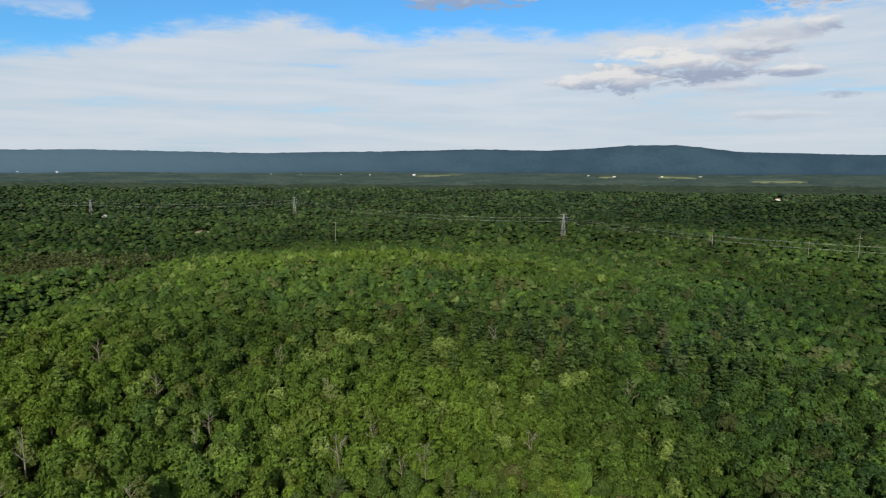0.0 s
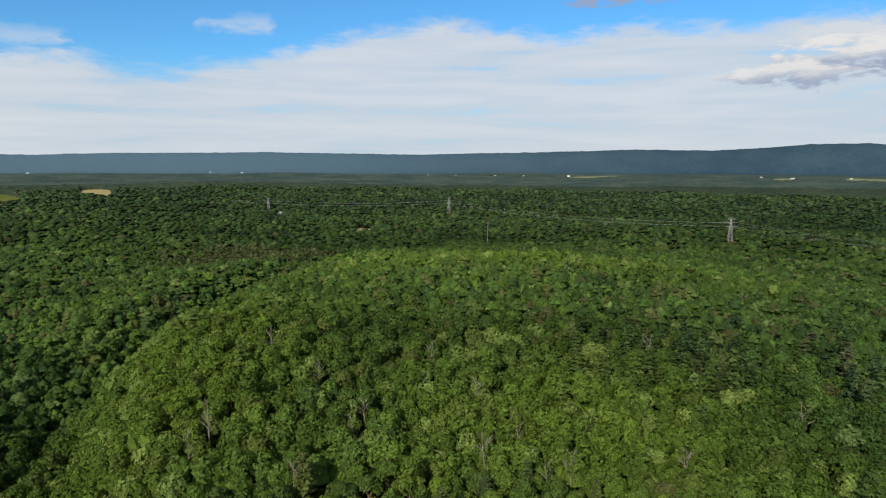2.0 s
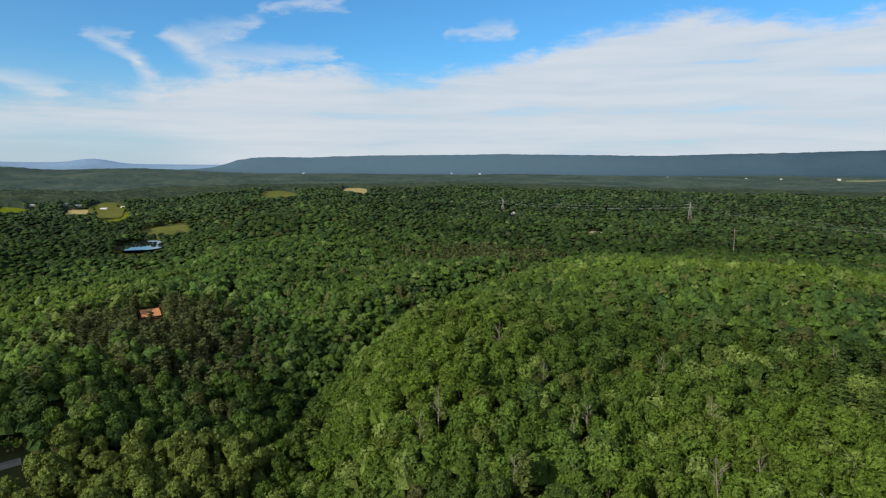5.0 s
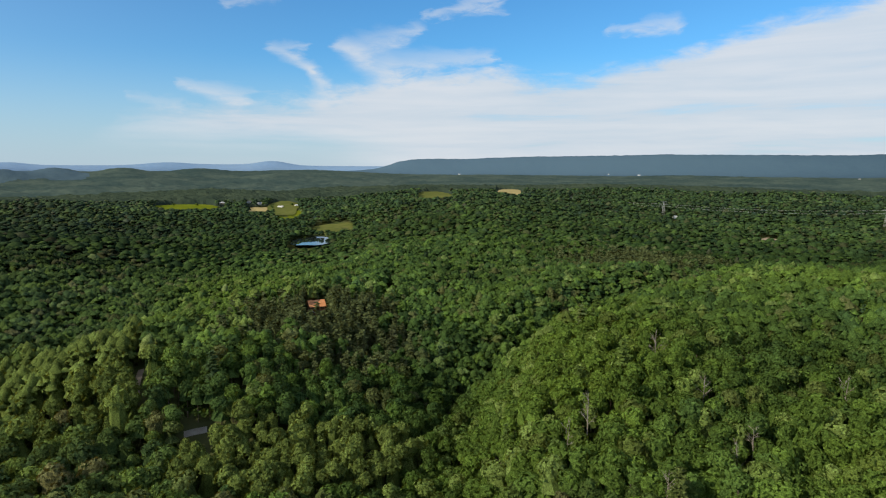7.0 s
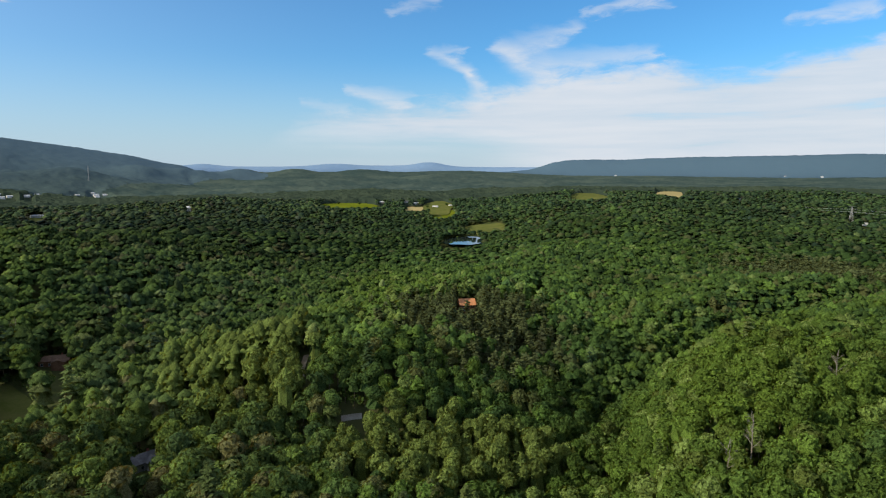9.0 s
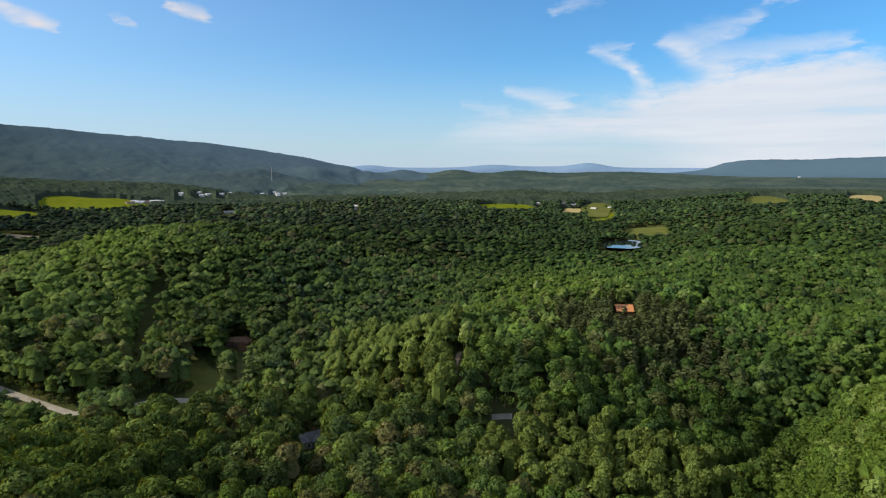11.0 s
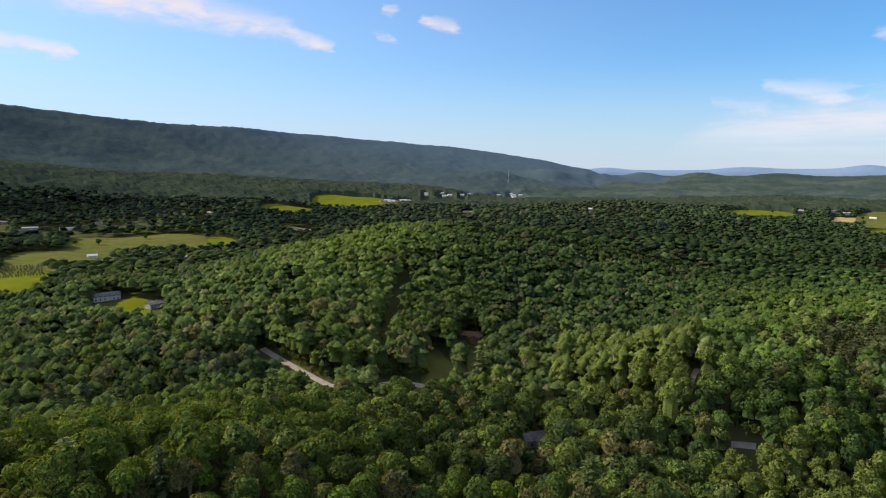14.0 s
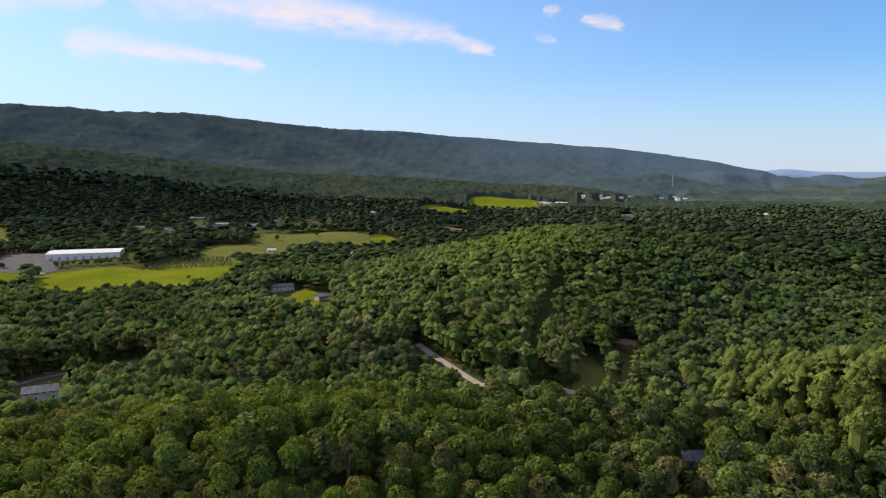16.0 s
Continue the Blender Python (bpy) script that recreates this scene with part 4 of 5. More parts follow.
def build_houses():
    house(59.35, 12.75, 9.5, 8, 5.0, W_BROWN, R_ORANGE, "timber cabin with a bright orange metal roof", 12, 0.75, "cabin", False, tall=10, clear=0.8)
    house(52.9, 11.4, 11, 7, 3.2, W_TAN, R_GREY, "small grey-roofed house half hidden by trees", 20, 0.45, tall=5)
    house(87.9, 23.8, 13, 8.5, 3.4, W_GREY, R_GREY, "low house with a weathered grey shingle roof among trees", 25, 0.45, wing=True, tall=13)
    house(93.5, 15.0, 15, 9, 3.6, W_BROWN, R_BROWN, "brown wooden house with a brown roof on the hillside", -15, 0.4, wing=True, tall=18)
    house(143.1, 17.1, 15.5, 9, 4.6, W_WHITE, R_GREY, "white-sided house with a grey shingle roof beside the lane", -8, 0.5, tall=17, clear=0.9)
    house(124.4, 10.3, 20, 9, 4.5, W_WHITE, R_GREY, "long white farmhouse beside a sunlit lawn", 10, 0.45, tall=17)
    house(120.9, 11.2, 11, 8, 3.5, W_GREY, R_GREY, "grey outbuilding among the trees", 30, 0.4, tall=15)
    house(72.2, 16.6, 8, 6, 3, W_BROWN, R_BROWN, "small brown hut between tall trees", 40, 0.45, "hut", False, tall=2)
    house(83.2, 3.55, 13, 10, 9, W_WHITE, R_PALE, "tall white farmhouse standing over the woods", 0, 0.6, tall=13)
    house(94.0, 3.72, 26, 11, 4, W_WHITE, R_PALE, "long white barn among the woods", 8, 0.35, "barn", False, tall=14)
    spots = ((131.1, 3.95, 34, W_TAN, R_PALE), (126.7, 4.65, 30, W_WHITE, R_PALE), (124.6, 4.25, 16, W_WHITE, R_GREY), (119.8, 3.8, 15, W_WHITE, R_GREY),
             (118.4, 3.7, 14, W_WHITE, R_PALE), (116.3, 3.62, 15, W_WHITE, R_PALE), (114.4, 3.6, 16, W_WHITE, R_GREY), (121.5, 4.0, 14, W_TAN, R_GREY),
             (133.5, 4.75, 18, W_WHITE, R_GREY), (129.2, 4.5, 26, W_GREY, R_PALE), (135.5, 4.6, 16, W_WHITE, R_PALE), (125.2, 6.9, 12, W_WHITE, R_PALE),
             (118.2, 7.4, 11, W_WHITE, R_PALE), (63.9, 3.15, 16, W_WHITE, R_PALE), (64.8, 3.0, 14, W_WHITE, R_GREY), (62.2, 3.45, 15, W_WHITE, R_PALE),
             (60.8, 3.35, 13, W_WHITE, R_PALE), (67.0, 3.05, 14, W_TAN, R_PALE), (27.9, 4.15, 12, W_WHITE, R_PALE), (-27.6, 2.62, 16, W_WHITE, R_BROWN),
             (-28.4, 2.6, 12, W_TAN, R_BROWN), (14.0, 1.9, 14, W_WHITE, R_PALE))
    for b, dip, w, wm, rm in spots:
        house(b, dip, w, 8, 3.6, wm, rm, "%s farm building with a %s roof" % ("white" if wm is W_WHITE else "tan" if wm is W_TAN else "grey",
              "pale metal" if rm is R_PALE else "dark grey" if rm is R_GREY else "brown"), (b * 37) % 50 - 25, 0.45, "farm_building", False, tall=15, group="farm buildings of the valley")
    rng = np.random.RandomState(9)
    for i in range(16):
        wm, rm, lab = ((W_WHITE, R_PALE, "white building with a pale roof in the village"), (W_TAN, R_BROWN, "tan building with a brown roof in the village"),
                       (W_WHITE, R_GREY, "white building with a grey roof in the village"))[i % 3]
        house(99.3 + 2.6 * rng.rand(), 2.68 + 0.14 * rng.rand(), 14 + 14 * rng.rand(), 10, 4 + 3 * rng.rand(), wm, rm, lab, rng.rand() * 60, 0.5, "village_house", False, tall=2, clear=0.4, group="houses of the village")
    for i in range(14):
        house(89 + 9 * rng.rand(), 2.0 + 0.35 * rng.rand(), 16, 10, 4.5, W_WHITE, R_PALE, "white roofed house far down the valley", rng.rand() * 60, 0.45, "far_house", False, tall=8, group="far houses")
    for b, dip, w in ((2.6, 0.85, 30), (-12.7, 0.88, 26), (-14.9, 0.95, 34), (-16.2, 0.95, 22), (-18.8, 0.93, 22), (-21.8, 0.92, 26), (-25.8, 1.0, 20), (9.0, 0.85, 20),
                      (12.5, 0.84, 18), (15.0, 0.8, 20), (6.5, 0.85, 18), (31.0, 0.6, 24), (33.5, 0.55, 20), (46.5, 0.6, 22)):
        house(b, dip, w * 0.55, 9, 4.5, W_WHITE, R_GREY if w < 22 else R_PALE, "white barn on the far valley floor", 5, 0.4, "far_barn", False, tall=2, group="far barns")


def build_warehouse():
    p = site(139.4, 6.7)
    e = thing("warehouse", p, 139.4 - 10, "long low warehouse with a white roof and grey walls", "warehouse")
    w, d, h = 84.0, 46.0, 8.0
    part("wall", cuboid(-w / 2, w / 2, -d / 2, d / 2, -2, h, bevel=0.2), W_WHITE, e)
    bm = bmesh.new()
    v = [bm.verts.new(q) for q in ((-w / 2 - 0.5, -d / 2 - 0.5, h), (w / 2 + 0.5, -d / 2 - 0.5, h), (w / 2 + 0.5, d / 2 + 0.5, h), (-w / 2 - 0.5, d / 2 + 0.5, h),
                                   (-w / 2 - 0.5, -d / 2 - 0.5, h + 0.5), (w / 2 + 0.5, -d / 2 - 0.5, h + 0.5), (w / 2 + 0.5, d / 2 + 0.5, h + 0.5), (-w / 2 - 0.5, d / 2 + 0.5, h + 0.5),
                                   (-w / 2 - 0.5, 0, h + 2.2), (w / 2 + 0.5, 0, h + 2.2))]
    for f in ((3, 2, 1, 0), (0, 1, 5, 4), (2, 3, 7, 6), (1, 2, 6, 9, 5), (3, 0, 4, 8, 7), (4, 5, 9, 8), (6, 7, 8, 9)):
        bm.faces.new([v[i] for i in f])
    part("roof", bm, R_PALE, e, "white ribbed metal roof")
    for i in range(9):
        x = -w / 2 + 6 + i * 9
        part("loading_door", cuboid(x - 1.7, x + 1.7, -d / 2 - 0.15, -d / 2 + 0.1, 0.3, 4.2), W_GREY, e)
    # asphalt yard and trailers
    blob("yard", 143.4, 6.4, 34, 40, M_ASPHALT, "grey asphalt yard beside the warehouse", "yard", 0.8, seed=3, tall=8)
    OPEN.append((p.x, p.y, 58, 40, 139.4))
    keep_open(139.4, 6.9, 54, 20, 14)
    first = None
    for i in range(12):
        q = site(141.9 + 0.30 * i, 6.12)
        m = pose(q.x, q.y, q.z + 0.8, 0, 0, 139.6 + 3)
        if first is None:
            first = tagged(new("truck_trailer"), "dark red-brown box trailer parked in the yard", "trailer", "parked trailers")
            first.matrix_world = m
            part("body", cuboid(-1.3, 1.3, -6.5, 6.5, 1.1, 3.9, bevel=0.08), mottled("trailer_paint", (0.22, 0.09, 0.07), (0.30, 0.13, 0.10), 0.4, 0.5), first)
            for sx in (-1, 1):
                for sy in (-5.2, -3.9):
                    bw = bmesh.new()
                    bmesh.ops.create_cone(bw, cap_ends=True, segments=12, radius1=0.52, radius2=0.52, depth=0.5, matrix=Matrix.Translation((sx * 1.0, sy, 0.52)) @ Matrix.Rotation(radians(90), 4, "Y"))
                    part("wheel", bw, M_ASPHALT, first)
        else:
            copy_thing(first, m)


def build_orchard():
    """Rows of staked saplings at the edge of the bright meadow."""
    rng = np.random.RandomState(3)
    chunks, stakes = [], []
    for row in range(6):
        for k in range(34):
            b = 128.6 + 6.4 * k / 33 + 0.05 * rng.randn()
            q = site(b, 7.35 + 0.14 * row)
            v, t = dome(rng, 1.1, 1.2, 4.2, 2, 5)
            chunks.append((v + np.array(q), t))
            sv, st = tube([(0, 0, 0), (0, 0, 4.6)], [0.22, 0.18], 4)
            stakes.append((sv + np.array(q), st))
    v, t = join(chunks)
    tagged(new("sapling_rows", mesh_of("sapling_rows", v, t, [M_LEAF], tone=np.tile((0.16, 0.17, 0.05), (len(v), 1)))), "rows of young staked saplings beside the meadow", "saplings", kind="stuff")
    v, t = join(stakes)
    tagged(new("sapling_stakes", mesh_of("sapling_stakes", v, t, [M_TRIM])), "pale stakes in rows beside the saplings", "stakes", kind="stuff")
    blob("orchard_ground", 131.7, 7.75, 52, 26, M_GRASS, "mown grass under the sapling rows", "field", 0.45, seed=2, tall=20)


def strut(bm, a, b, r):
    a, b = Vector(a), Vector(b)
    d = b - a
    m = Matrix.Translation((a + b) / 2) @ d.to_track_quat("Z", "Y").to_matrix().to_4x4()
    bmesh.ops.create_cone(bm, cap_ends=True, segments=4, radius1=r, radius2=r, depth=d.length, matrix=m)


def build_power_line():
    # bearing, distance, height of the top above the datum
    towers = ((-44.0, 700, 58), (-10.7, 900, 54), (13.1, 1330, 56), (28.9, 1330, 56), (36.6, 1600, 58), (39.2, 1750, 51))
    tops = []
    for b, r, top in towers:
        x, y = at(b, r)
        z = float(ground(x, y))
        H = top - z
        OPEN.append((*at(b, r - 55), 7.0, 65.0, b))
        e = thing("pylon", (x, y, z), b + 20, "grey lattice steel pylon standing in the woods", "pylon", "pylons of the power line")
        for sx in (-1, 1):
            for sy in (-1, 1):
                bm = bmesh.new()
                strut(bm, (sx * 3.2, sy * 3.2, -0.5), (sx * 0.9, sy * 0.9, H * 0.66), 0.22)
                strut(bm, (sx * 0.9, sy * 0.9, H * 0.66), (sx * 0.45, sy * 0.45, H), 0.18)
                part("leg", bm, M_STEEL, e)
        bm = bmesh.new()
        n = 7
        for i in range(n):
            f0, f1 = i / n, (i + 1) / n
            w0, w1 = 3.2 - 2.5 * f0, 3.2 - 2.5 * f1
            for s in (-1, 1):
                strut(bm, (-w0, s * w0, H * f0), (w1, s * w1, H * f1), 0.11)
                strut(bm, (w0, s * w0, H * f0), (-w1, s * w1, H * f1), 0.11)
                strut(bm, (s * w0, -w0, H * f0), (s * w1, w1, H * f1), 0.11)
        part("bracing", bm, M_STEEL, e)
        for hz, half in ((0.99, 5.0), (0.83, 8.0), (0.67, 6.0)):
            bm = bmesh.new()
            for s in (-1, 1):
                strut(bm, (-half, s * 0.4, H * hz), (half, s * 0.4, H * hz), 0.16)
            strut(bm, (-half, 0, H * hz), (0, 0, H * hz + 1.8), 0.1)
            strut(bm, (half, 0, H * hz), (0, 0, H * hz + 1.8), 0.1)
            part("crossarm", bm, M_STEEL, e)
        tops.append((Vector((x, y, z)), H, b + 20))
    def wire(p, q, sag):
        cu = bpy.data.curves.new("power_wire", "CURVE")
        cu.dimensions, cu.bevel_depth, cu.bevel_resolution = "3D", 0.055, 0
        sp = cu.splines.new("POLY")
        sp.points.add(24)
        for i in range(25):
            f = i / 24
            c = p.lerp(q, f)
            sp.points[i].co = (c.x, c.y, c.z - sag * 4 * f * (1 - f), 1)
        cu.materials.append(M_WIRE)
        tagged(new("power_wire", cu), "sagging aluminium power line wire above the woods", "wire", "wires of the power line")
    for (p, h0, t0), (q, h1, t1) in zip(tops[:-1], tops[1:]):
        for hz, half in ((0.83, 8.0), (0.67, 6.0)):
            for s in (-1, 1):
                a = p + Vector((math.cos(radians(t0)) * half * s, math.sin(radians(t0)) * half * s, h0 * hz))
                b = q + Vector((math.cos(radians(t1)) * half * s, math.sin(radians(t1)) * half * s, h1 * hz))
                wire(a, b, (p - q).length * 0.016)
    for b, r, top in ((-23.0, 760, 53), (-33.3, 720, 55), (9.6, 800, 52), (-30.0, 740, 46)):
        x, y = at(b, r)
        z = float(ground(x, y))
        e = thing("wooden_pole", (x, y, z), b, "tall weathered wooden utility pole in the woods", "pole", "wooden poles of the power line")
        bm = bmesh.new()
        bmesh.ops.create_cone(bm, cap_ends=True, segments=8, radius1=0.34, radius2=0.22, depth=top - z + 1, matrix=Matrix.Translation((0, 0, (top - z) / 2)))
        part("pole", bm, M_POLE, e)
        part("crossarm", cuboid(-2.4, 2.4, -0.2, 0.2, top - z - 2.2, top - z - 1.8), M_POLE, e)
    p = site(90.4, 1.25)
    e = thing("radio_mast", p, 0, "slender pale radio mast on a far hill", "mast")
    bm = bmesh.new()
    H = EYE_Z + math.hypot(p.x, p.y) * math.tan(radians(0.15)) - p.z
    for a in (0, 120, 240):
        c, s = math.cos(radians(a)), math.sin(radians(a))
        strut(bm, (c * 2.2, s * 2.2, 0), (c * 0.8, s * 0.8, H), 0.5)
    part("mast_frame", bm, M_STEEL, e)


build_houses()
build_warehouse()
build_orchard()
build_power_line()


# ---------------------------------------------------------------- planting
RNG = np.random.RandomState(21)


def near_edge(x, y):
    """Outer and inner rim of the belt of single trees, in metres from the hover point."""
    az, r = polar(x, y)
    f = smooth(az, 44, 60)
    return r, 130 + 32 * f, 160 + 26 * f


def tree_kit(name, made, leaf, bark, label, category, crown_label=""):
    (v, t), (tv, tt) = made
    e = new(name)
    tagged(e, label, category)
    for nm, vv, ff, mat in (("trunk", tv, tt, bark), ("crown", v, t, leaf)):
        ob = new(nm, mesh_of(nm, vv, ff, [mat]))
        ob.parent = e
    return e


def plant_single():
    x, y = thin_out(*scatter(120, 200, 5.0, 2), 2)
    r, lo, hi = near_edge(x, y)
    keep = (r > lo) & (r < hi)
    x, y = x[keep], y[keep]
    z = ground(x, y)
    rng = np.random.RandomState(77)
    oaks = [tree_kit("oak_tree", broadleaf(rng, 380, 0.62, True, lobes=9, R=3.25, H=16), M_OAK, M_BARK, "mature oak with a dense rounded dark green crown", "tree") for _ in range(6)]
    maples = [tree_kit("maple_tree", broadleaf(rng, 380, 0.62, True, lobes=9, R=3.1, H=15.5), M_MAPLE, M_BARK, "maple with a bright green rounded crown in full leaf", "tree") for _ in range(5)]
    poplars = [tree_kit("poplar_tree", broadleaf(rng, 360, 0.62, True, lobes=9, R=2.9, H=19), M_POPLAR, M_BARK, "slim poplar with a pale grey-green upright crown", "tree") for _ in range(3)]
    hickories = [tree_kit("hickory_tree", broadleaf(rng, 380, 0.62, True, lobes=9, R=3.1, H=15.5), M_HICKORY, M_BARK, "hickory with a broad olive-brown leafy crown", "tree") for _ in range(4)]

    def pine_made():
        c = np.array([(0.3 * math.cos(a), 0.3 * math.sin(a), 10 + 1.5 * a, 1) for a in range(6)])
        return pine(rng, 13, 7, 1.0, 19, 3.0), trunk_mesh(rng, 20, 6, c, 0.25)
    pines = [tree_kit("pine_tree", pine_made(), M_PINE, M_BARK, "white pine with layered feathery grey-green branches", "tree") for _ in range(3)]
    sets = {"oak": oaks, "maple": maples, "poplar": poplars, "hickory": hickories, "pine": pines}
    used = set()
    pop = stand(x, y, POPLAR) > 0.4
    tone = waves(x, y, 60, 12)
    old = grown(x, y)
    for i in range(len(x)):
        f = rng.rand()
        kind = "poplar" if pop[i] and f < 0.8 else "pine" if f < 0.05 else "hickory" if f < 0.10 + 0.38 * old[i] else "maple" if f < 0.42 + 0.25 * tone[i] + 0.2 * old[i] else "oak"
        k = rng.randint(len(sets[kind]))
        s = (0.76 + 0.48 * rng.rand()) * (1 + 0.30 * old[i])
        m = pose(x[i], y[i], z[i], 0, 0, rng.rand() * 360) @ Matrix.Diagonal((s, s, s * (0.9 + 0.2 * rng.rand()), 1))
        if (kind, k) in used:
            copy_thing(sets[kind][k], Matrix.Identity(4)).matrix_basis = m
        else:
            sets[kind][k].matrix_basis = m
            used.add((kind, k))
    for kind in sets:
        for k, e in enumerate(sets[kind]):
            if (kind, k) not in used:
                for o in (*e.children, e):
                    bpy.data.objects.remove(o)


def plant_dead():
    rng = np.random.RandomState(5)
    kits = []
    for _ in range(4):
        v, t = dead_tree_mesh(rng, 17)
        e = tagged(new("dead_tree"), "bare dead tree with pale grey branches", "tree", "dead trees in the woods")
        ob = new("trunk", mesh_of("trunk", v, t, [M_DEAD]))
        ob.parent = e
        kits.append(e)
    spots = ((9.6, 24.5), (6.5, 22.3), (1.6, 25.0), (-4.6, 14.5), (14.8, 15.3), (10.5, 18.2), (27.5, 24.5), (22.0, 21.5), (-8.3, 23.5), (3.8, 25.5),
             (20.9, 20.2), (34.6, 19.6), (36.4, 20.8), (88.5, 12.2), (29.0, 14.8), (2.0, 13.0), (-12.0, 11.0), (96.0, 9.8), (25.0, 17.0), (-17.0, 19.0))
    for i, (b, d) in enumerate(spots):
        t = math.tan(radians(d))
        p = site(b, d)
        r = math.hypot(p.x, p.y) - 15 / t
        px, py = at(b, r)
        s = 0.85 + 0.25 * rng.rand()
        m = pose(px, py, float(ground(px, py)), 0, 0, rng.rand() * 360) @ Matrix.Diagonal((s, s, s * 1.15, 1))
        OPEN.append((*at(b, r - 3), 2.5, 5.0, b))
        if i < len(kits):
            kits[i].matrix_basis = m
        else:
            copy_thing(kits[i % len(kits)], Matrix.Identity(4)).matrix_basis = m


def plant():
    def kit(fn, n):
        return [fn() for _ in range(n)]

    def leafy(cards, size, lobes, core=True, **k):
        p, n, c = crown_points(RNG, cards, k.get("R", 3.15), k.get("z0", 6.5), k.get("H", 16), lobes, narrow=k.get("narrow", False))
        chunks = [sprays(RNG, p, n, size)]
        if core:
            chunks.append(dome(RNG, k.get("R", 3.15) * 0.84, k.get("z0", 6.5), k.get("H", 16) * 0.86, 2, 7))
        return join(chunks)

    def billowy(R, z0, H, lobes, cards=0, size=1.0):
        """A rounded crown: a broad dome with smaller ones bulging from it, and loose sprays."""
        chunks = [dome(RNG, R * 0.9, z0, H * 0.95, 2, 6)]
        for i in range(lobes):
            a, d = 6.2832 * (i + 0.4 * RNG.rand()) / lobes, R * (0.45 + 0.25 * RNG.rand())
            q = R * (0.38 + 0.16 * RNG.rand())
            h = z0 + (H - z0) * (0.30 + 0.45 * RNG.rand())
            v, t = dome(RNG, q, 0, q * 1.15, 1, 5)
            chunks.append((v + np.array((d * math.cos(a), d * math.sin(a), h)), t))
        if cards:
            p, n, c = crown_points(RNG, cards, R, z0, H, 6)
            chunks.append(sprays(RNG, p, n, size))
        return join(chunks)

    def wood(name, r0, r1, spacing, seed, kits, scale, label):
        x, y = thin_out(*scatter(r0, r1, spacing, seed), seed)
        if name == "woods_near":
            r, lo, hi = near_edge(x, y)
            x, y = x[r >= hi], y[r >= hi]
        rng = np.random.RandomState(seed)
        lar, pop = larch_at(x, y), stand(x, y, POPLAR) > 0.5
        pin = ((stand(x, y, PINES) > 0.5) & (rng.rand(len(x)) < 0.30)) | (rng.rand(len(x)) < 0.015)
        pin, pop = pin & ~lar & ~pop, pop & ~lar
        rows = [(~lar & ~pop & ~pin, kits[0], 1)]
        for pick, kk, lean in ((pop, kits[1], 1), (lar, kits[2], 1), (pin, kits[3], (1.05, 0.98, 1.35))):
            rows.append((pick, kk, lean))
        if r1 < 440:
            z = ground(x, y)
            rim = is_open(x, y, 7.0)
            xs, ys = x[rim], y[rim]
            bush = kit(lambda: leafy(60, 1.0, 6, core=False, R=2.8, z0=-1.0, H=6.5), 4)
            forest("edge_shrubs", [(np.ones(len(xs), bool), bush, 0.9)], xs, ys, (0.6, 1.3), seed + 5, "leafy shrubs along the clearing edges")
            tv, tt = tube([(0, 0, -1), (0.2, 0.1, 11.5)], [0.22, 0.12], 3)
            v = (tv[None] + np.stack([x, y, z], -1)[:, None, :]).reshape(-1, 3)
            t = (tt[None] + (np.arange(len(x)) * len(tv))[:, None, None]).reshape(-1, 3)
            tagged(new("tree_trunks", mesh_of("tree_trunks", v, t, [M_BARK])), "slender grey-brown trunks under the canopy", "trunks", kind="stuff")
        forest(name, rows, x, y, scale, seed + 1, label, name != "woods_near")

    wood("woods_near", 150, 285, 4.8, 3, (
        kit(lambda: leafy(205, 0.84, 8), 9), kit(lambda: leafy(220, 0.80, 9, R=3.0, z0=5, H=19.5), 3),
        kit(lambda: pine(RNG, 13, 3, 1.1, 14, 2.0, True), 3), kit(lambda: pine(RNG, 11, 4, 1.3, 18, 3.0), 3)), (0.66, 1.34), "dense summer woods of oak, maple and pine")
    wood("woods_middle", 285, 430, 4.9, 4, (
        kit(lambda: billowy(3.3, 6, 15.5, 5, 36, 1.15), 10), kit(lambda: billowy(3.1, 5, 18.5, 6, 40, 1.15), 3),
        kit(lambda: pine(RNG, 10, 2, 1.5, 14, 2.0, True), 3), kit(lambda: pine(RNG, 9, 3, 1.7, 18, 3.0), 3)), (0.66, 1.34), "dense summer woods of oak, maple and larch")
    wood("woods_beyond", 430, 680, 5.2, 6, (
        kit(lambda: billowy(3.7, 7.5, 14.8, 4), 10),
        kit(lambda: dome(RNG, 2.8, 7, 18, 2, 6), 3), kit(lambda: pine(RNG, 7, 1, 2.2, 14, 2.2, True), 3), kit(lambda: dome(RNG, 2.9, 7, 17, 2, 6), 3)),
        (0.72, 1.25), "rolling summer woods of oak and maple")
    far = kit(lambda: dome(RNG, 5.0, 10.0, 15.0, 2, 5), 10)
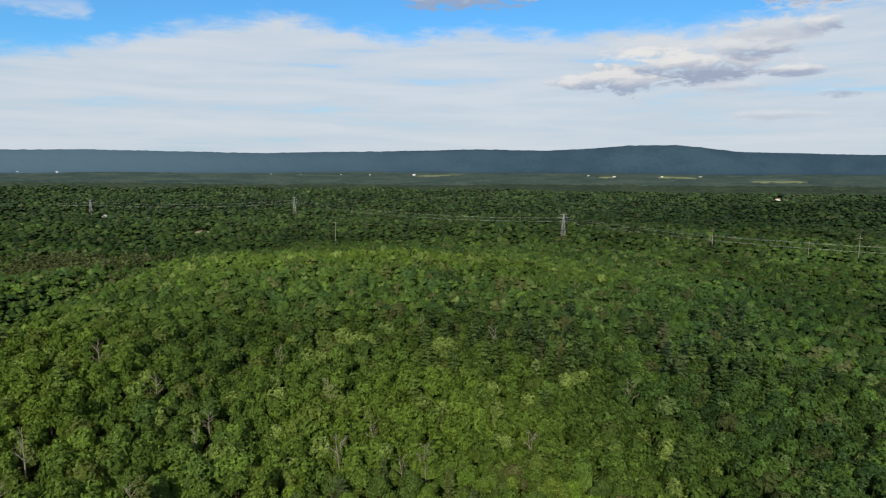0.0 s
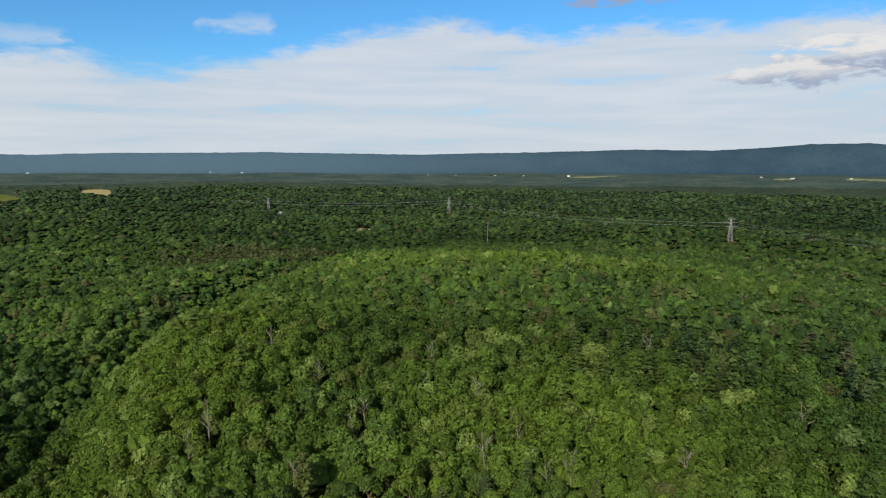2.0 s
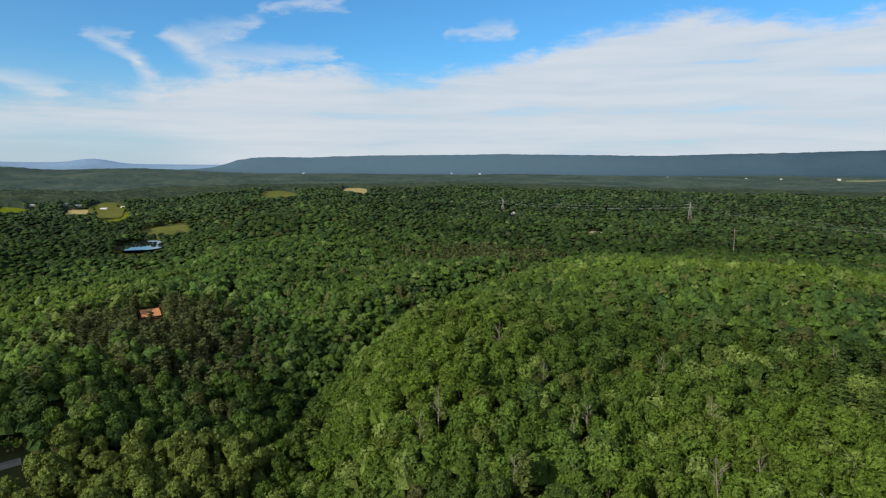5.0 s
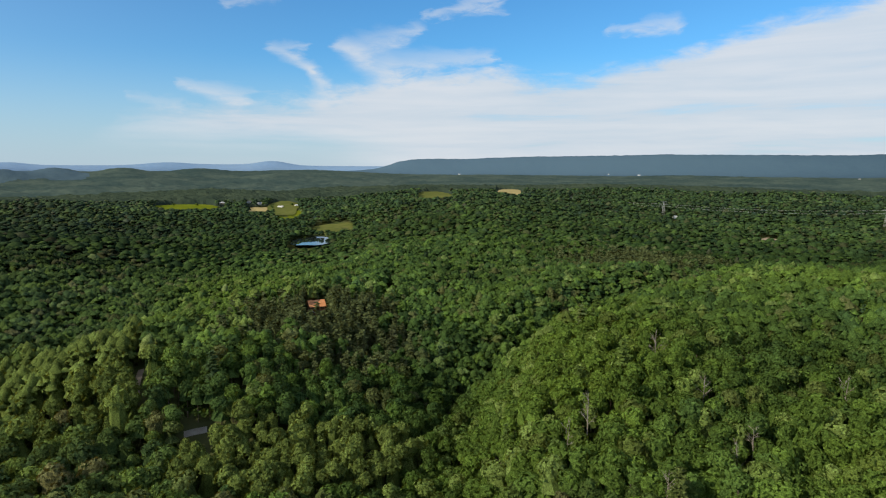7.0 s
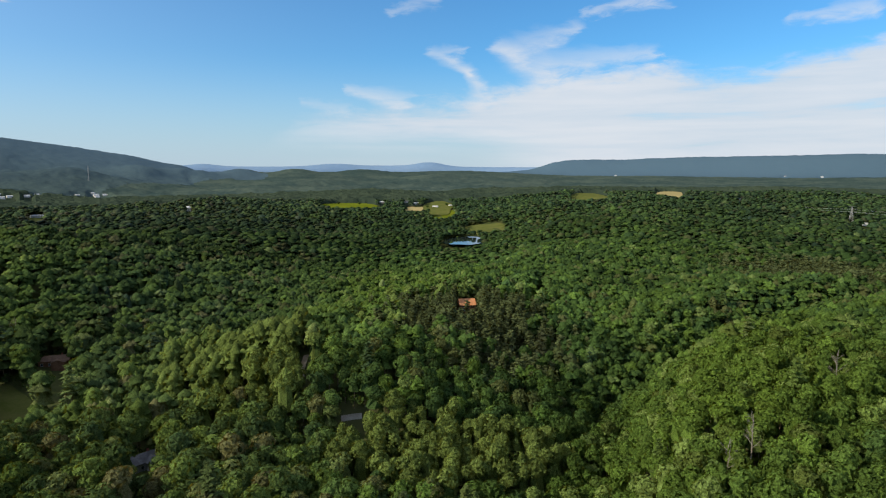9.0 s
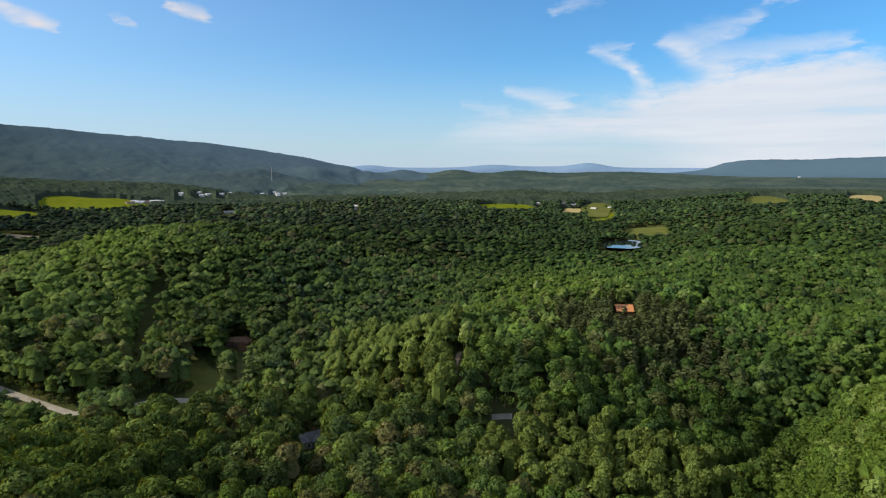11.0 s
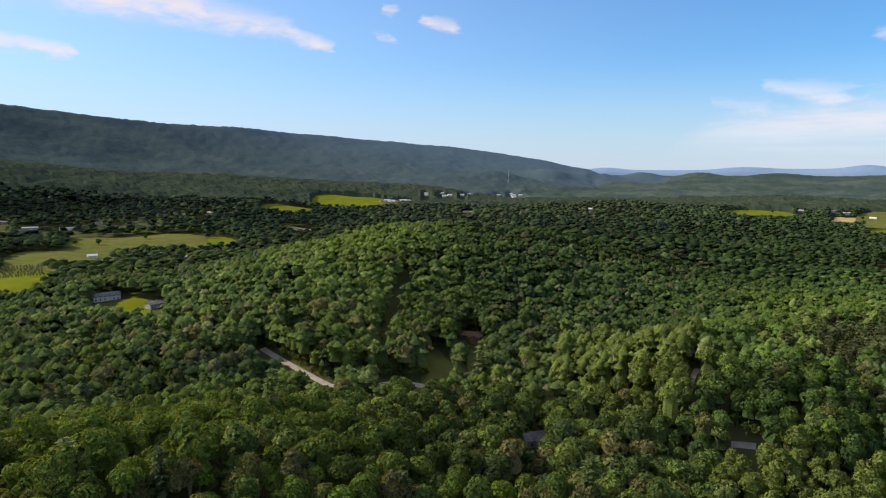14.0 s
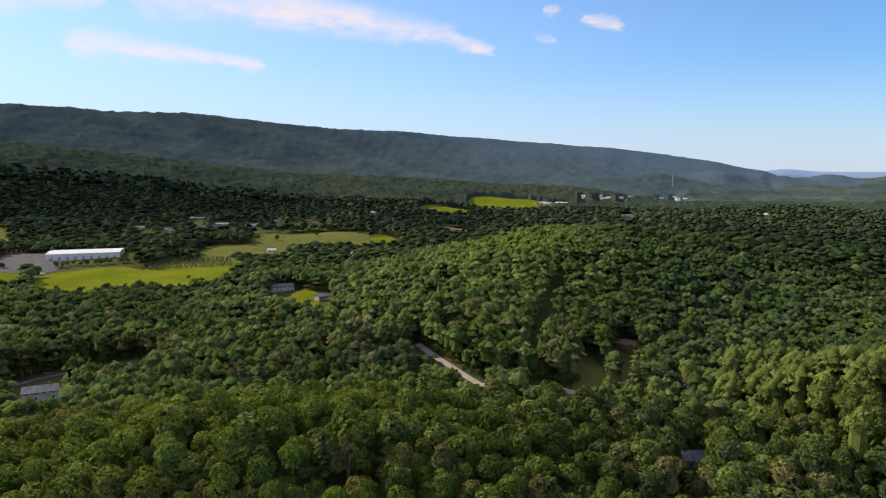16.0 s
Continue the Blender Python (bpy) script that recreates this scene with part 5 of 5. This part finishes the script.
    slim = kit(lambda: dome(RNG, 3.6, 9.0, 15.0, 2, 5), 4)
    wood("woods_far", 680, 1150, 6.7, 9, (far, far, slim, far), (0.7, 1.25), "rolling summer woods of oak and maple")
    tiny = kit(lambda: dome(RNG, 6.2, 9.5, 15.0, 2, 5), 10)
    wood("woods_distant", 1150, FAR_START + 20, 10.0, 12, (tiny, tiny, tiny, tiny), (0.7, 1.3), "distant rolling summer woods")


def plant_edges():
    """Single trees and shrubs about the meadows and houses of the valley."""
    rng = np.random.RandomState(31)
    made = broadleaf(rng, 260, 1.1, False, lobes=8, R=4.2, H=10.5, limbs=3, low=-0.25)
    first = None
    spots = [(135.6 + 0.42 * i + 0.1 * rng.randn(), 7.3 + 0.05 * rng.randn(), 0.62 + 0.35 * rng.rand()) for i in range(15)]
    spots += [(133.0, 7.6, 0.8), (132.0, 8.9, 0.5), (131.0, 9.2, 0.6), (145.0, 7.15, 0.9), (144.4, 8.6, 0.8), (143.4, 8.9, 0.7), (146.3, 8.9, 1.0), (141.6, 9.1, 0.6),
              (124.7, 5.9, 1.2), (126.3, 5.8, 1.0), (121.3, 5.6, 1.0), (137.2, 15.9, 0.6), (139.4, 16.4, 0.7), (136.2, 16.2, 0.7), (101.0, 19.6, 0.5), (97.6, 19.8, 0.55),
              (95.4, 19.4, 0.6), (97.8, 18.2, 0.5), (60.2, 6.2, 0.5), (59.3, 5.6, 0.8), (62.9, 3.5, 1.0), (61.2, 3.3, 1.1), (63.6, 3.2, 1.0), (70.8, 3.15, 1.0), (69.0, 3.2, 1.1)]
    for b, d, s in spots:
        p = site(b, d)
        m = pose(p.x, p.y, p.z, 0, 0, rng.rand() * 360) @ Matrix.Diagonal((s, s, s, 1))
        if first is None:
            first = tree_kit("field_tree", made, M_OAK, M_BARK, "small rounded dark green tree at the meadow's edge", "tree")
            first["group"] = "trees about the meadows"
            first.matrix_basis = m
        else:
            copy_thing(first, Matrix.Identity(4)).matrix_basis = m


build_far()
plant_edges()
plant_dead()
plant()
plant_single()
